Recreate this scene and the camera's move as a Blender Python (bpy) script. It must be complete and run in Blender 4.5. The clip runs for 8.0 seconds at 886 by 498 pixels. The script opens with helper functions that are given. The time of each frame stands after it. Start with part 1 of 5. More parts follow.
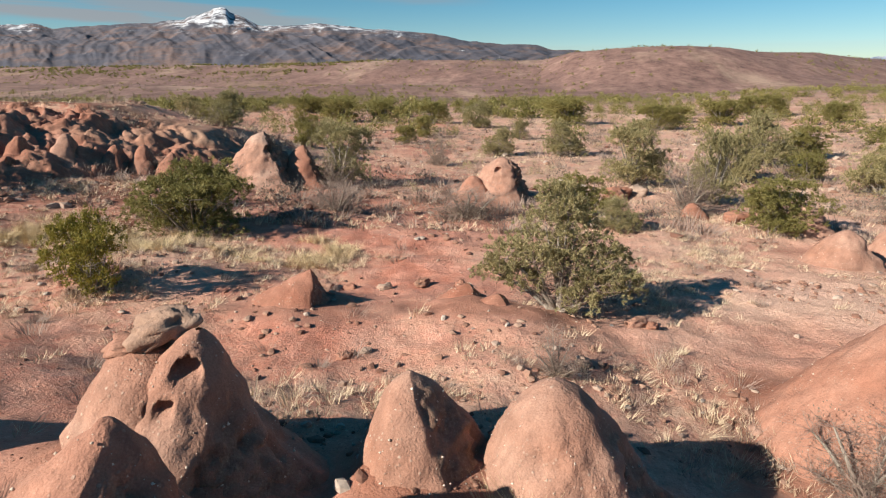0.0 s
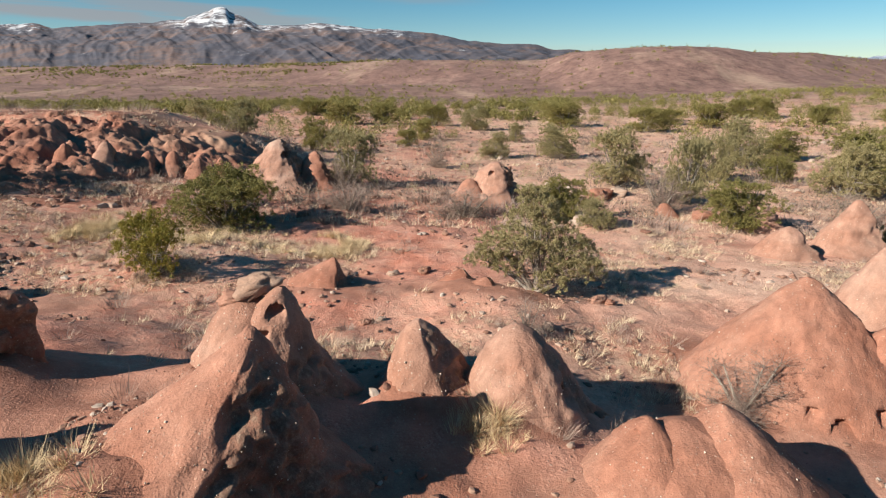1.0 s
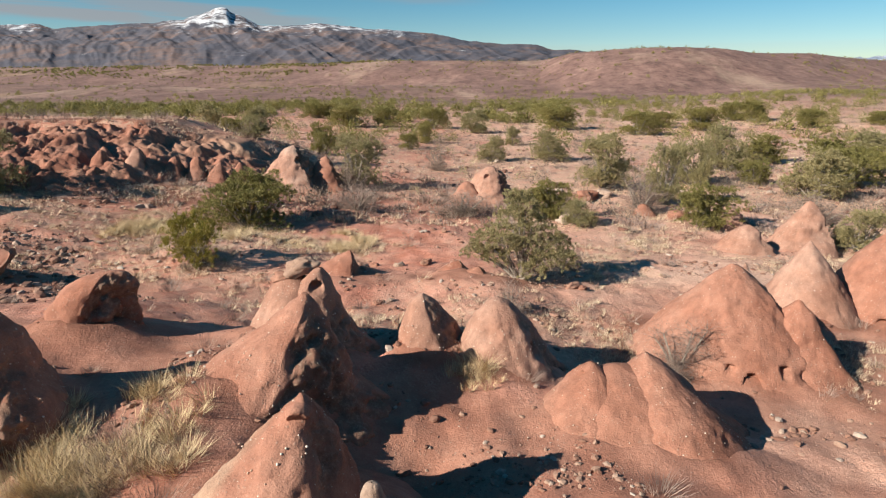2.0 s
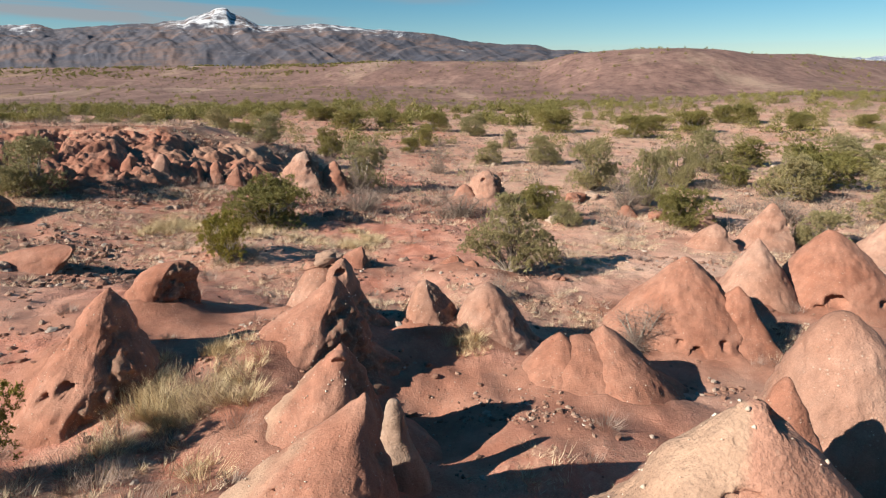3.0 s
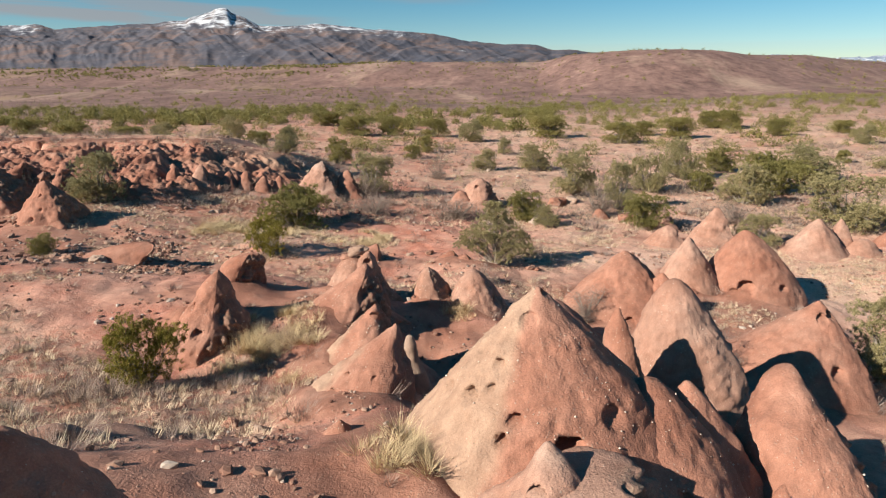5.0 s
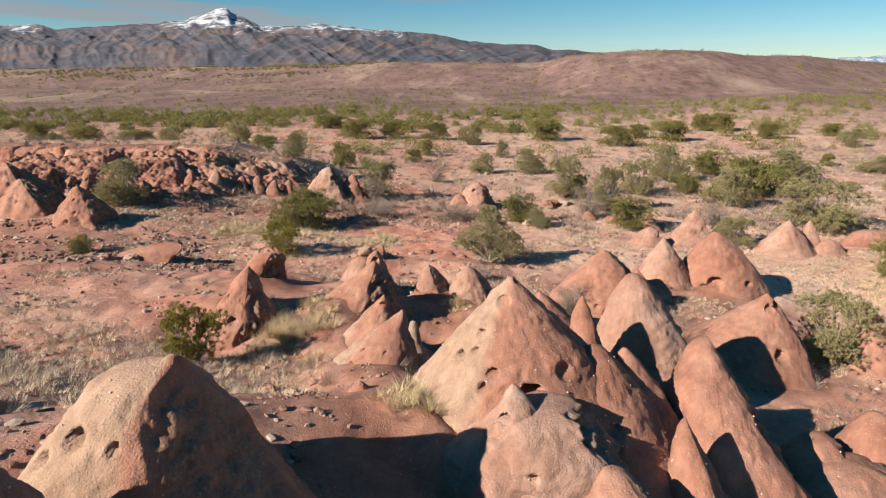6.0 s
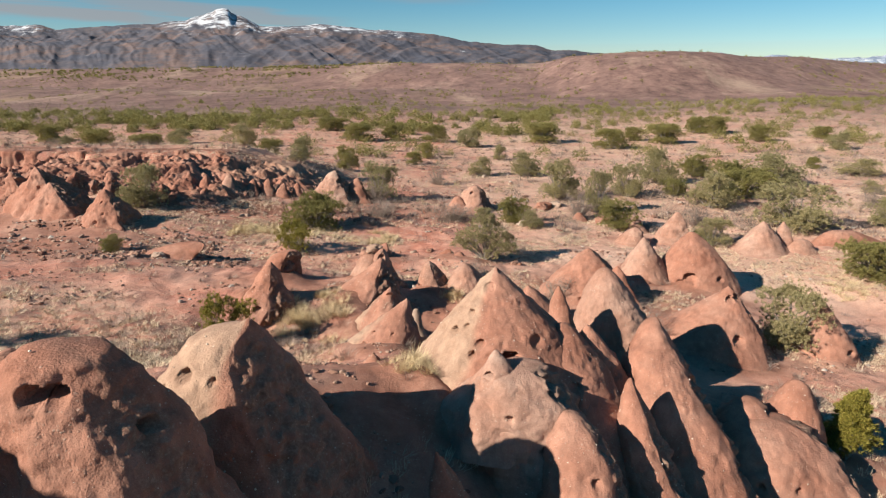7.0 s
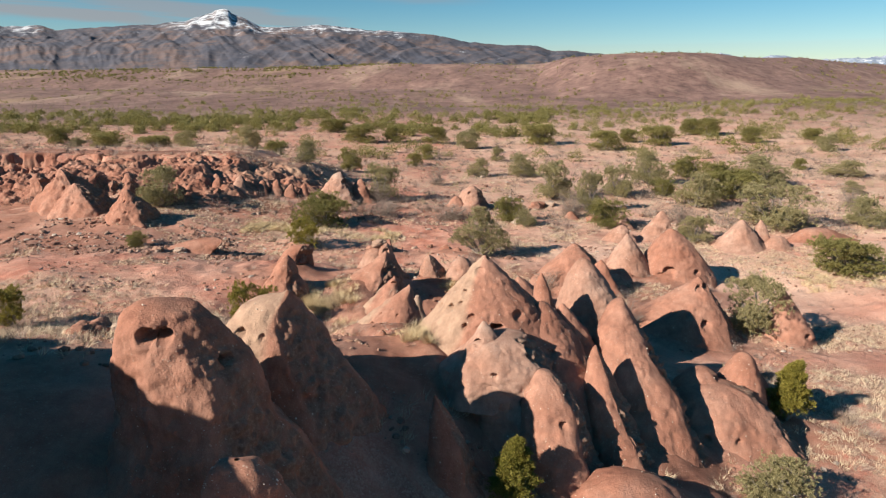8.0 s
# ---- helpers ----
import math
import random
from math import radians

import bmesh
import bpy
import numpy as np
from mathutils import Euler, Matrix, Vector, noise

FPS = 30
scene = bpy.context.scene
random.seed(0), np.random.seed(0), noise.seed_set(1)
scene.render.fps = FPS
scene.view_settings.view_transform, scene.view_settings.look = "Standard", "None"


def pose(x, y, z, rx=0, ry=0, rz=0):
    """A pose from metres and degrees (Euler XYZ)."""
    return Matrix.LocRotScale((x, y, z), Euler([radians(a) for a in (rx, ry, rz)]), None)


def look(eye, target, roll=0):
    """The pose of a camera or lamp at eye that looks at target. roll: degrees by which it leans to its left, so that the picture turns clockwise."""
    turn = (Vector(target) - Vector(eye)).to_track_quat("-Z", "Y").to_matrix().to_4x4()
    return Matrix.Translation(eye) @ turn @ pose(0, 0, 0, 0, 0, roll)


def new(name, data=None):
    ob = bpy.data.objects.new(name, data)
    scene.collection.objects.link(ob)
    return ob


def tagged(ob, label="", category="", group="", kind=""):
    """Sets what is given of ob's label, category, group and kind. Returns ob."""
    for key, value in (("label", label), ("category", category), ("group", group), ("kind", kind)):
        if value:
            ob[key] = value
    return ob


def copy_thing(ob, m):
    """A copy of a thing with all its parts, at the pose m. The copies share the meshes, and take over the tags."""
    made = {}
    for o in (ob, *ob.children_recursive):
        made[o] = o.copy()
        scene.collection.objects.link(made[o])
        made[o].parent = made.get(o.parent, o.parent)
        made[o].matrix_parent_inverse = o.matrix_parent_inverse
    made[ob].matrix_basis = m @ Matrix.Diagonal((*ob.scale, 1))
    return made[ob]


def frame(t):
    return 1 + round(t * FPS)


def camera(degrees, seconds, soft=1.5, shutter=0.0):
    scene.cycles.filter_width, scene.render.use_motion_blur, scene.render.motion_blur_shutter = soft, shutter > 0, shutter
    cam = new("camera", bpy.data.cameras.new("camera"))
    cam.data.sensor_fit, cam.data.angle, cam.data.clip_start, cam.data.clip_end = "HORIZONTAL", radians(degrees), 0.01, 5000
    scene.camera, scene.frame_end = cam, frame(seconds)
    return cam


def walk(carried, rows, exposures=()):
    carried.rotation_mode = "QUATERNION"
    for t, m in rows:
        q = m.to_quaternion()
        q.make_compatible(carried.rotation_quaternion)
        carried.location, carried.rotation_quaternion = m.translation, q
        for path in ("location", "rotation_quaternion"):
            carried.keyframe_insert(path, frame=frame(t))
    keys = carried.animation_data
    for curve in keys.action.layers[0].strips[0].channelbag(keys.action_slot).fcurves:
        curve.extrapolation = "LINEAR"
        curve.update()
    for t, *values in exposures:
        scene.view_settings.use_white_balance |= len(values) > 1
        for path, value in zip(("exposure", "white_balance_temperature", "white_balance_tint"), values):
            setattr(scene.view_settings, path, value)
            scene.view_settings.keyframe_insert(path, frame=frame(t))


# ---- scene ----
cam = camera(73.7, 8.0, soft=1.2)
METRES, EYE, TILT, LEAN, TURN = 24.0, 5.6, -16.3, 0.0, 0.0
ROWS = [
    (0.0, -0.00000, -0.00000, 0.00000, -0.000, -0.000, -0.000),
    (0.5, 0.00135, -0.06904, -0.00456, 0.005, -0.031, 0.026),
    (1.0, 0.00140, -0.13548, -0.00927, -0.013, -0.052, 0.012),
    (1.5, 0.00242, -0.20079, -0.01350, 0.016, -0.050, 0.011),
    (3.0, 0.00432, -0.39070, -0.02366, 0.027, -0.043, 0.022),
    (3.5, 0.00453, -0.45216, -0.02518, 0.036, -0.062, 0.031),
    (4.0, 0.00547, -0.51445, -0.02713, 0.059, -0.052, 0.084),
    (4.5, 0.00641, -0.57652, -0.02868, 0.041, -0.066, 0.069),
    (6.0, 0.01010, -0.76090, -0.02995, 0.055, -0.103, 0.059),
    (6.5, 0.01109, -0.82095, -0.03025, 0.064, -0.091, 0.055),
    (7.0, 0.01214, -0.88106, -0.03335, 0.059, -0.089, 0.045),
    (7.5, 0.01361, -0.93915, -0.03893, 0.066, -0.065, 0.065),
    (8.0, 0.01518, -0.99725, -0.04542, 0.062, -0.054, 0.046),
]
walk(cam, [(t, pose(0, 0, EYE, TILT, LEAN, TURN) @ pose(METRES * x, METRES * y, METRES * z, 90 + pitch, roll, yaw)) for t, x, y, z, yaw, pitch, roll in ROWS])

# ---- world, sun, exposure ----
SUN_EL, SHADE_AZ = radians(28.5), radians(28.5)      # height of the sun; where shadows point, from +x towards +y
scene.view_settings.exposure = 0.79
world = bpy.data.worlds.new("sky")
scene.world = world
world.use_nodes = True
wt = world.node_tree
wt.nodes.clear()


def wnode(kind, **values):
    n = wt.nodes.new(kind)
    for key, value in values.items():
        n.inputs[key].default_value = value
    return n


sky = wt.nodes.new("ShaderNodeTexSky")
sky.sky_type = "NISHITA"
sky.sun_disc = False
sky.sun_elevation = SUN_EL
sky.sun_rotation = radians(241.5)
sky.altitude, sky.air_density, sky.dust_density, sky.ozone_density = 1300, 1.0, 0.1, 3.0
coord = wt.nodes.new("ShaderNodeTexCoord")
split = wt.nodes.new("ShaderNodeSeparateXYZ")
wt.links.new(coord.outputs["Generated"], split.inputs["Vector"])


def calc(op, *values):
    n = wt.nodes.new("ShaderNodeMath")
    n.operation = op
    for i, v in enumerate(values):
        if hasattr(v, "links"):
            wt.links.new(v, n.inputs[i])
        else:
            n.inputs[i].default_value = v
    return n.outputs["Value"]


def fade(value, lo, hi):
    n = wt.nodes.new("ShaderNodeMapRange")
    n.interpolation_type = "SMOOTHSTEP"
    n.inputs["From Min"].default_value, n.inputs["From Max"].default_value = lo, hi
    wt.links.new(value, n.inputs["Value"])
    return n.outputs["Result"]


north = calc("MAXIMUM", split.outputs["Y"], 0.05)
bearing, slope = calc("DIVIDE", split.outputs["X"], north), calc("DIVIDE", split.outputs["Z"], north)
stretch = wt.nodes.new("ShaderNodeMapping")
stretch.inputs["Scale"].default_value = (3.0, 3.0, 42.0)
wt.links.new(coord.outputs["Generated"], stretch.inputs["Vector"])
wisps = wnode("ShaderNodeTexNoise", Scale=1.8, Detail=6.0, Roughness=0.55, Distortion=0.4)
wt.links.new(stretch.outputs["Vector"], wisps.inputs["Vector"])
cloudy = None
# bands of thin cloud: bearing and height of a point on each, its fall, half its width, where it begins and ends, density
for at, up, fall, half, start, stop, dense in ((-0.56, 0.093, -0.076, 0.017, -1.4, -0.36, 0.72), (-0.43, 0.103, -0.105, 0.016, -0.66, -0.12, 0.62), (-0.8, 0.17, -0.05, 0.03, -1.6, 0.1, 0.5)):
    middle = calc("ADD", calc("MULTIPLY", bearing, fall), up - fall * at)
    off = calc("ABSOLUTE", calc("SUBTRACT", calc("SUBTRACT", slope, middle), calc("MULTIPLY", calc("SUBTRACT", wisps.outputs["Fac"], 0.5), 0.035)))
    band = calc("MULTIPLY", fade(off, half, 0.25 * half), calc("MULTIPLY", fade(bearing, start, start + 0.15), fade(bearing, stop, stop - 0.14)))
    band = calc("MULTIPLY", band, dense)
    cloudy = band if cloudy is None else calc("MAXIMUM", cloudy, band)
cloud = wt.nodes.new("ShaderNodeMix")
cloud.data_type = "RGBA"
cloud.inputs["B"].default_value = (4.7, 4.45, 4.6, 1)
tone = wnode("ShaderNodeHueSaturation", Hue=0.484, Saturation=1.34, Value=1.16)
back = wnode("ShaderNodeBackground", Strength=0.045)
wout = wt.nodes.new("ShaderNodeOutputWorld")
for a, b in (
    (cloudy, cloud.inputs["Factor"]),
    (sky.outputs["Color"], tone.inputs["Color"]),
    (tone.outputs["Color"], cloud.inputs["A"]),
    (cloud.outputs["Result"], back.inputs["Color"]),
    (back.outputs["Background"], wout.inputs["Surface"]),
):
    wt.links.new(a, b)

sun = new("sun", bpy.data.lights.new("sun", "SUN"))
sun.data.energy, sun.data.angle, sun.data.color = 5.5, radians(0.5), (1.0, 0.925, 0.80)
sun.matrix_world = look((-60, -30, 50), (-60 + math.cos(SHADE_AZ) * math.cos(SUN_EL), -30 + math.sin(SHADE_AZ) * math.cos(SUN_EL), 50 - math.sin(SUN_EL)))


# ---- noise in numpy ----
def lattice(ix, iy, iz, seed):
    n = (np.asarray(ix) * 374761393 + iy * 668265263 + iz * 2147483647 + seed * 1274126177).astype(np.int64) & 0xFFFFFFFF
    n = ((n ^ (n >> 13)) * 1274126177) & 0xFFFFFFFF
    n = ((n ^ (n >> 16)) * 2246822519) & 0xFFFFFFFF
    return ((n ^ (n >> 15)) & 0xFFFF) / 65535.0


def vnoise(x, y, z=0.0, seed=0):
    """Smooth value noise, -1 to 1."""
    x, y, z = np.broadcast_arrays(np.asarray(x, float), np.asarray(y, float), np.asarray(z, float))
    ix, iy, iz = np.floor(x), np.floor(y), np.floor(z)
    fx, fy, fz = x - ix, y - iy, z - iz
    fx, fy, fz = (f * f * f * (f * (f * 6 - 15) + 10) for f in (fx, fy, fz))
    ix, iy, iz = (np.atleast_1d(i).astype(np.int64) for i in (ix, iy, iz))
    total = 0.0
    for dx in (0, 1):
        for dy in (0, 1):
            for dz in (0, 1):
                w = (fx if dx else 1 - fx) * (fy if dy else 1 - fy) * (fz if dz else 1 - fz)
                total = total + w * lattice(ix + dx, iy + dy, iz + dz, seed)
    return (total * 2 - 1).reshape(x.shape)


def fbm(x, y, z=0.0, seed=0, octaves=4, gain=0.5):
    total, amp, f = 0.0, 1.0, 1.0
    for k in range(octaves):
        total = total + amp * vnoise(np.asarray(x) * f + 17.3 * k, np.asarray(y) * f - 9.1 * k, np.asarray(z) * f + 5.7 * k, seed + k)
        amp, f = amp * gain, f * 2.03
    return total


def ridged(x, y, z=0.0, seed=0, octaves=4):
    total, amp, f = 0.0, 1.0, 1.0
    for k in range(octaves):
        total = total + amp * (1 - np.abs(vnoise(np.asarray(x) * f + 3.1 * k, np.asarray(y) * f + 7.7 * k, np.asarray(z) * f, seed + k)) * 2)
        amp, f = amp * 0.5, f * 2.1
    return total


def smooth(v):
    v = np.clip(v, 0, 1)
    return v * v * (3 - 2 * v)


# ---- materials ----
def material(name, rough=0.9):
    m = bpy.data.materials.new(name)
    m.use_nodes = True
    t = m.node_tree
    b = t.nodes["Principled BSDF"]
    b.inputs["Roughness"].default_value = rough
    b.inputs["Specular IOR Level"].default_value = 0.25
    return m, t, b


def tnoise(t, scale, detail=5.0, rough=0.55, vector=None, distortion=0.0):
    n = t.nodes.new("ShaderNodeTexNoise")
    n.inputs["Scale"].default_value, n.inputs["Detail"].default_value = scale, detail
    n.inputs["Roughness"].default_value, n.inputs["Distortion"].default_value = rough, distortion
    if vector is None:
        vector = where(t)
    t.links.new(vector, n.inputs["Vector"])
    return n.outputs["Fac"]


def where(t, scale=None):
    g = t.nodes.new("ShaderNodeNewGeometry")
    if scale is None:
        return g.outputs["Position"]
    m = t.nodes.new("ShaderNodeMapping")
    m.inputs["Scale"].default_value = scale
    t.links.new(g.outputs["Position"], m.inputs["Vector"])
    return m.outputs["Vector"]


def ramp(t, value, *stops):
    r = t.nodes.new("ShaderNodeValToRGB")
    e = r.color_ramp.elements
    while len(e) < len(stops):
        e.new(0.5)
    for el, (p, c) in zip(e, stops):
        el.position = p
        el.color = (*c, 1) if len(c) == 3 else c
    t.links.new(value, r.inputs["Fac"])
    return r.outputs["Color"]


def grey(t, value, lo, hi, to0=0.0, to1=1.0):
    r = t.nodes.new("ShaderNodeMapRange")
    for key, v in (("From Min", lo), ("From Max", hi), ("To Min", to0), ("To Max", to1)):
        r.inputs[key].default_value = v
    t.links.new(value, r.inputs["Value"])
    return r.outputs["Result"]


def mix(t, fac, a, b, blend="MIX"):
    n = t.nodes.new("ShaderNodeMix")
    n.data_type = "RGBA"
    n.blend_type = blend
    for key, v in (("Factor", fac), ("A", a), ("B", b)):
        if hasattr(v, "links"):
            t.links.new(v, n.inputs[key])
        elif isinstance(v, tuple):
            n.inputs[key].default_value = (*v, 1)
        else:
            n.inputs[key].default_value = v
    return n.outputs["Result"]


def times(t, a, b):
    n = t.nodes.new("ShaderNodeMath")
    n.operation = "MULTIPLY"
    for i, v in enumerate((a, b)):
        if hasattr(v, "links"):
            t.links.new(v, n.inputs[i])
        else:
            n.inputs[i].default_value = v
    return n.outputs["Value"]


def attribute(t, name):
    n = t.nodes.new("ShaderNodeAttribute")
    n.attribute_name = name
    return n.outputs["Fac"]


def bump(t, b, *layers):
    """Layers of (height, strength, distance in metres), one on the other."""
    last = None
    for height, strength, distance in layers:
        n = t.nodes.new("ShaderNodeBump")
        n.inputs["Strength"].default_value, n.inputs["Distance"].default_value = strength, distance
        t.links.new(height, n.inputs["Height"])
        if last:
            t.links.new(last, n.inputs["Normal"])
        last = n.outputs["Normal"]
    t.links.new(last, b.inputs["Normal"])


def voronoi(t, scale, vector=None, feature="F1", out="Distance"):
    n = t.nodes.new("ShaderNodeTexVoronoi")
    n.feature = feature
    n.inputs["Scale"].default_value = scale
    t.links.new(vector or where(t), n.inputs["Vector"])
    return n.outputs[out]


def island(t):
    return t.nodes.new("ShaderNodeNewGeometry").outputs["Random Per Island"]


def each(t):
    return t.nodes.new("ShaderNodeObjectInfo").outputs["Random"]


def rock_look(t, a, b_, c_, pebble):
    """Colour and relief of weathered sandstone, before crusts and caps."""
    big, mid, fine = tnoise(t, 0.55, 5, 0.6), tnoise(t, 2.6, 6, 0.62), tnoise(t, 22.0, 4, 0.65)
    c = ramp(t, big, (0.32, a), (0.5, b_), (0.7, c_))
    layers = tnoise(t, 1.0, 4, 0.6, where(t, (0.25, 0.25, 2.6)))
    c = mix(t, times(t, grey(t, layers, 0.5, 0.66), 0.35), c, a)
    c = mix(t, 0.5, c, ramp(t, mid, (0.3, (0.34, 0.34, 0.34)), (0.7, (0.64, 0.63, 0.62))), "OVERLAY")
    cell = voronoi(t, 13.0)
    spot = times(t, grey(t, cell, 0.26, 0.14), grey(t, tnoise(t, 1.7, 3), 0.42, 0.54))
    c = mix(t, times(t, spot, pebble), c, ramp(t, voronoi(t, 13.0, out="Color"), (0.0, (0.300, 0.200, 0.148)), (0.55, (0.380, 0.254, 0.196)), (1.0, (0.520, 0.440, 0.367))))
    small = voronoi(t, 31.0)
    c = mix(t, times(t, grey(t, small, 0.22, 0.10), 0.35), c, ramp(t, voronoi(t, 31.0, out="Color"), (0.0, (0.235, 0.125, 0.090)), (1.0, (0.470, 0.350, 0.280))))
    heights = ((mid, 0.35, 0.07), (tnoise(t, 7.0, 5, 0.7), 0.4, 0.04), (fine, 0.7, 0.024), (small, 0.35, 0.012), (spot, 0.45, 0.014), (tnoise(t, 70.0, 3, 0.65), 0.6, 0.008))
    return c, mid, fine, heights


def grit(t, c):
    """Fine grain and faint vertical streaks over a colour."""
    c = mix(t, 0.5, c, ramp(t, tnoise(t, 55.0, 3, 0.7), (0.3, (0.34, 0.33, 0.32)), (0.7, (0.68, 0.68, 0.68))), "OVERLAY")
    streak = tnoise(t, 1.0, 5, 0.65, where(t, (5.0, 5.0, 0.7)))
    return mix(t, 0.42, c, ramp(t, streak, (0.34, (0.33, 0.31, 0.30)), (0.66, (0.64, 0.63, 0.61))), "OVERLAY")


def rock_material(name, a, b_, c_, pebble=0.5):
    m, t, b = material(name, 0.93)
    c, mid, fine, heights = rock_look(t, a, b_, c_, pebble)
    # Buff tint; on the hoodoos it also puts sunlight into the face's colour.
    c = mix(t, times(t, attribute(t, "buff_or_lit"), 0.8), c, ramp(t, mid, (0.3, (0.30, 0.195, 0.138)), (0.7, (0.385, 0.272, 0.197))))
    c = mix(t, times(t, attribute(t, "cap"), grey(t, mid, 0.35, 0.55)), c, ramp(t, fine, (0.3, (0.310, 0.250, 0.206)), (0.7, (0.436, 0.389, 0.338))))
    # Pebbly crust, with the dark tone of the shaded flank in its colour.
    crust_shade = times(t, attribute(t, "crust_shade"), grey(t, tnoise(t, 3.5, 6, 0.7), 0.34, 0.52))
    c = mix(t, times(t, crust_shade, 0.8), c, ramp(t, tnoise(t, 14.0, 4, 0.7), (0.32, (0.105, 0.070, 0.050)), (0.5, (0.180, 0.122, 0.090)), (0.72, (0.300, 0.222, 0.166))))
    t.links.new(grit(t, c), b.inputs["Base Color"])
    bump(t, b, *heights)
    return m


RED_ROCK = ((0.253, 0.109, 0.072), (0.304, 0.147, 0.103), (0.352, 0.195, 0.144))


def soil_material():
    m, t, b = material("red_soil", 0.95)
    big, mid, fine = tnoise(t, 0.16, 6, 0.6), tnoise(t, 0.9, 7, 0.68), tnoise(t, 11.0, 4, 0.65)
    red = ramp(t, mid, (0.3, (0.330, 0.118, 0.076)), (0.48, (0.440, 0.180, 0.122)), (0.6, (0.520, 0.240, 0.172)), (0.74, (0.600, 0.320, 0.240)))
    pale = ramp(t, fine, (0.3, (0.560, 0.345, 0.255)), (0.6, (0.700, 0.480, 0.370)))
    c = mix(t, times(t, grey(t, big, 0.48, 0.68), 0.55), red, pale)
    c = mix(t, times(t, attribute(t, "pale"), 0.8), c, pale)
    litter = ramp(t, fine, (0.3, (0.330, 0.215, 0.150)), (0.5, (0.470, 0.315, 0.228)), (0.72, (0.620, 0.450, 0.335)))
    c = mix(t, times(t, attribute(t, "grass"), grey(t, tnoise(t, 2.3, 6, 0.75), 0.40, 0.56)), c, litter)
    # Dark patches among the grass: shade between tufts painted into the soil.
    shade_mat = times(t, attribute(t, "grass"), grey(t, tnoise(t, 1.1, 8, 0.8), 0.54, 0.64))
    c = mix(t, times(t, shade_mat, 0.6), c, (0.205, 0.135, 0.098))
    chips = voronoi(t, 27.0)
    gravel = ramp(t, voronoi(t, 27.0, out="Color"), (0.0, (0.180, 0.085, 0.062)), (0.6, (0.320, 0.155, 0.113)), (1.0, (0.500, 0.340, 0.270)))
    loose = times(t, attribute(t, "gravel"), grey(t, tnoise(t, 1.6, 7, 0.75), 0.44, 0.58))
    c = mix(t, times(t, loose, 0.75), c, gravel)
    scrub = ramp(t, tnoise(t, 0.045, 9, 0.8, where(t, (1.0, 0.45, 1.0))), (0.34, (0.101, 0.057, 0.049)), (0.46, (0.163, 0.096, 0.081)), (0.58, (0.216, 0.129, 0.107)), (0.72, (0.326, 0.235, 0.180)))
    speckle = ramp(t, tnoise(t, 0.11, 9, 0.85), (0.40, (0.20, 0.19, 0.19)), (0.5, (0.52, 0.52, 0.52)), (0.62, (0.76, 0.76, 0.75)))
    scrub = mix(t, 0.6, scrub, speckle, "OVERLAY")
    bare = times(t, grey(t, tnoise(t, 0.010, 8, 0.72, where(t, (1.0, 0.30, 1.0))), 0.53, 0.64), 0.55)
    scrub = mix(t, bare, scrub, (0.42, 0.305, 0.225))
    gold = times(t, grey(t, tnoise(t, 0.006, 5, 0.6, where(t, (1.0, 0.6, 1.0))), 0.56, 0.68), 0.4)
    scrub = mix(t, gold, scrub, (0.40, 0.285, 0.165))
    c = mix(t, attribute(t, "far"), c, scrub)
    spot = voronoi(t, 9.0)
    stone = times(t, grey(t, spot, 0.24, 0.16), grey(t, tnoise(t, 0.7, 3), 0.46, 0.60))
    c = mix(t, times(t, stone, 0.75), c, ramp(t, voronoi(t, 9.0, out="Color"), (0.0, (0.200, 0.112, 0.083)), (1.0, (0.430, 0.340, 0.282))))
    c = mix(t, 0.5, c, ramp(t, tnoise(t, 34.0, 3, 0.7), (0.3, (0.33, 0.31, 0.30)), (0.7, (0.68, 0.68, 0.68))), "OVERLAY")
    wash, _, _, heights = rock_look(t, *RED_ROCK, 0.5)
    clay = attribute(t, "clay")
    t.links.new(mix(t, clay, c, grit(t, wash)), b.inputs["Base Color"])
    bump(t, b, *heights)
    smooth_side = b.inputs["Normal"].links[0].from_socket
    bump(t, b, (mid, 0.7, 0.12), (times(t, loose, grey(t, chips, 0.45, 0.1)), 0.5, 0.015), (tnoise(t, 4.5, 6, 0.75), 0.75, 0.08), (fine, 0.75, 0.03), (stone, 0.8, 0.03), (tnoise(t, 45.0, 3, 0.6), 0.5, 0.008))
    rough_side = b.inputs["Normal"].links[0].from_socket
    both = t.nodes.new("ShaderNodeMix")
    both.data_type = "VECTOR"
    t.links.new(clay, both.inputs["Factor"])
    t.links.new(rough_side, both.inputs[4])
    t.links.new(smooth_side, both.inputs[5])
    t.links.new(both.outputs[1], b.inputs["Normal"])
    return m


def leaf_material(name, dark, mid, light):
    m, t, b = material(name, 0.6)
    c = ramp(t, island(t), (0.0, dark), (0.5, mid), (1.0, light))
    c = mix(t, 0.5, c, ramp(t, each(t), (0.0, (0.40, 0.42, 0.36)), (1.0, (0.60, 0.58, 0.52))), "OVERLAY")
    t.links.new(c, b.inputs["Base Color"])
    thin = t.nodes.new("ShaderNodeBsdfTranslucent")
    t.links.new(c, thin.inputs["Color"])
    both = t.nodes.new("ShaderNodeMixShader")
    both.inputs["Fac"].default_value = 0.3
    t.links.new(b.outputs["BSDF"], both.inputs[1])
    t.links.new(thin.outputs["BSDF"], both.inputs[2])
    t.links.new(both.outputs["Shader"], t.nodes["Material Output"].inputs["Surface"])
    return m


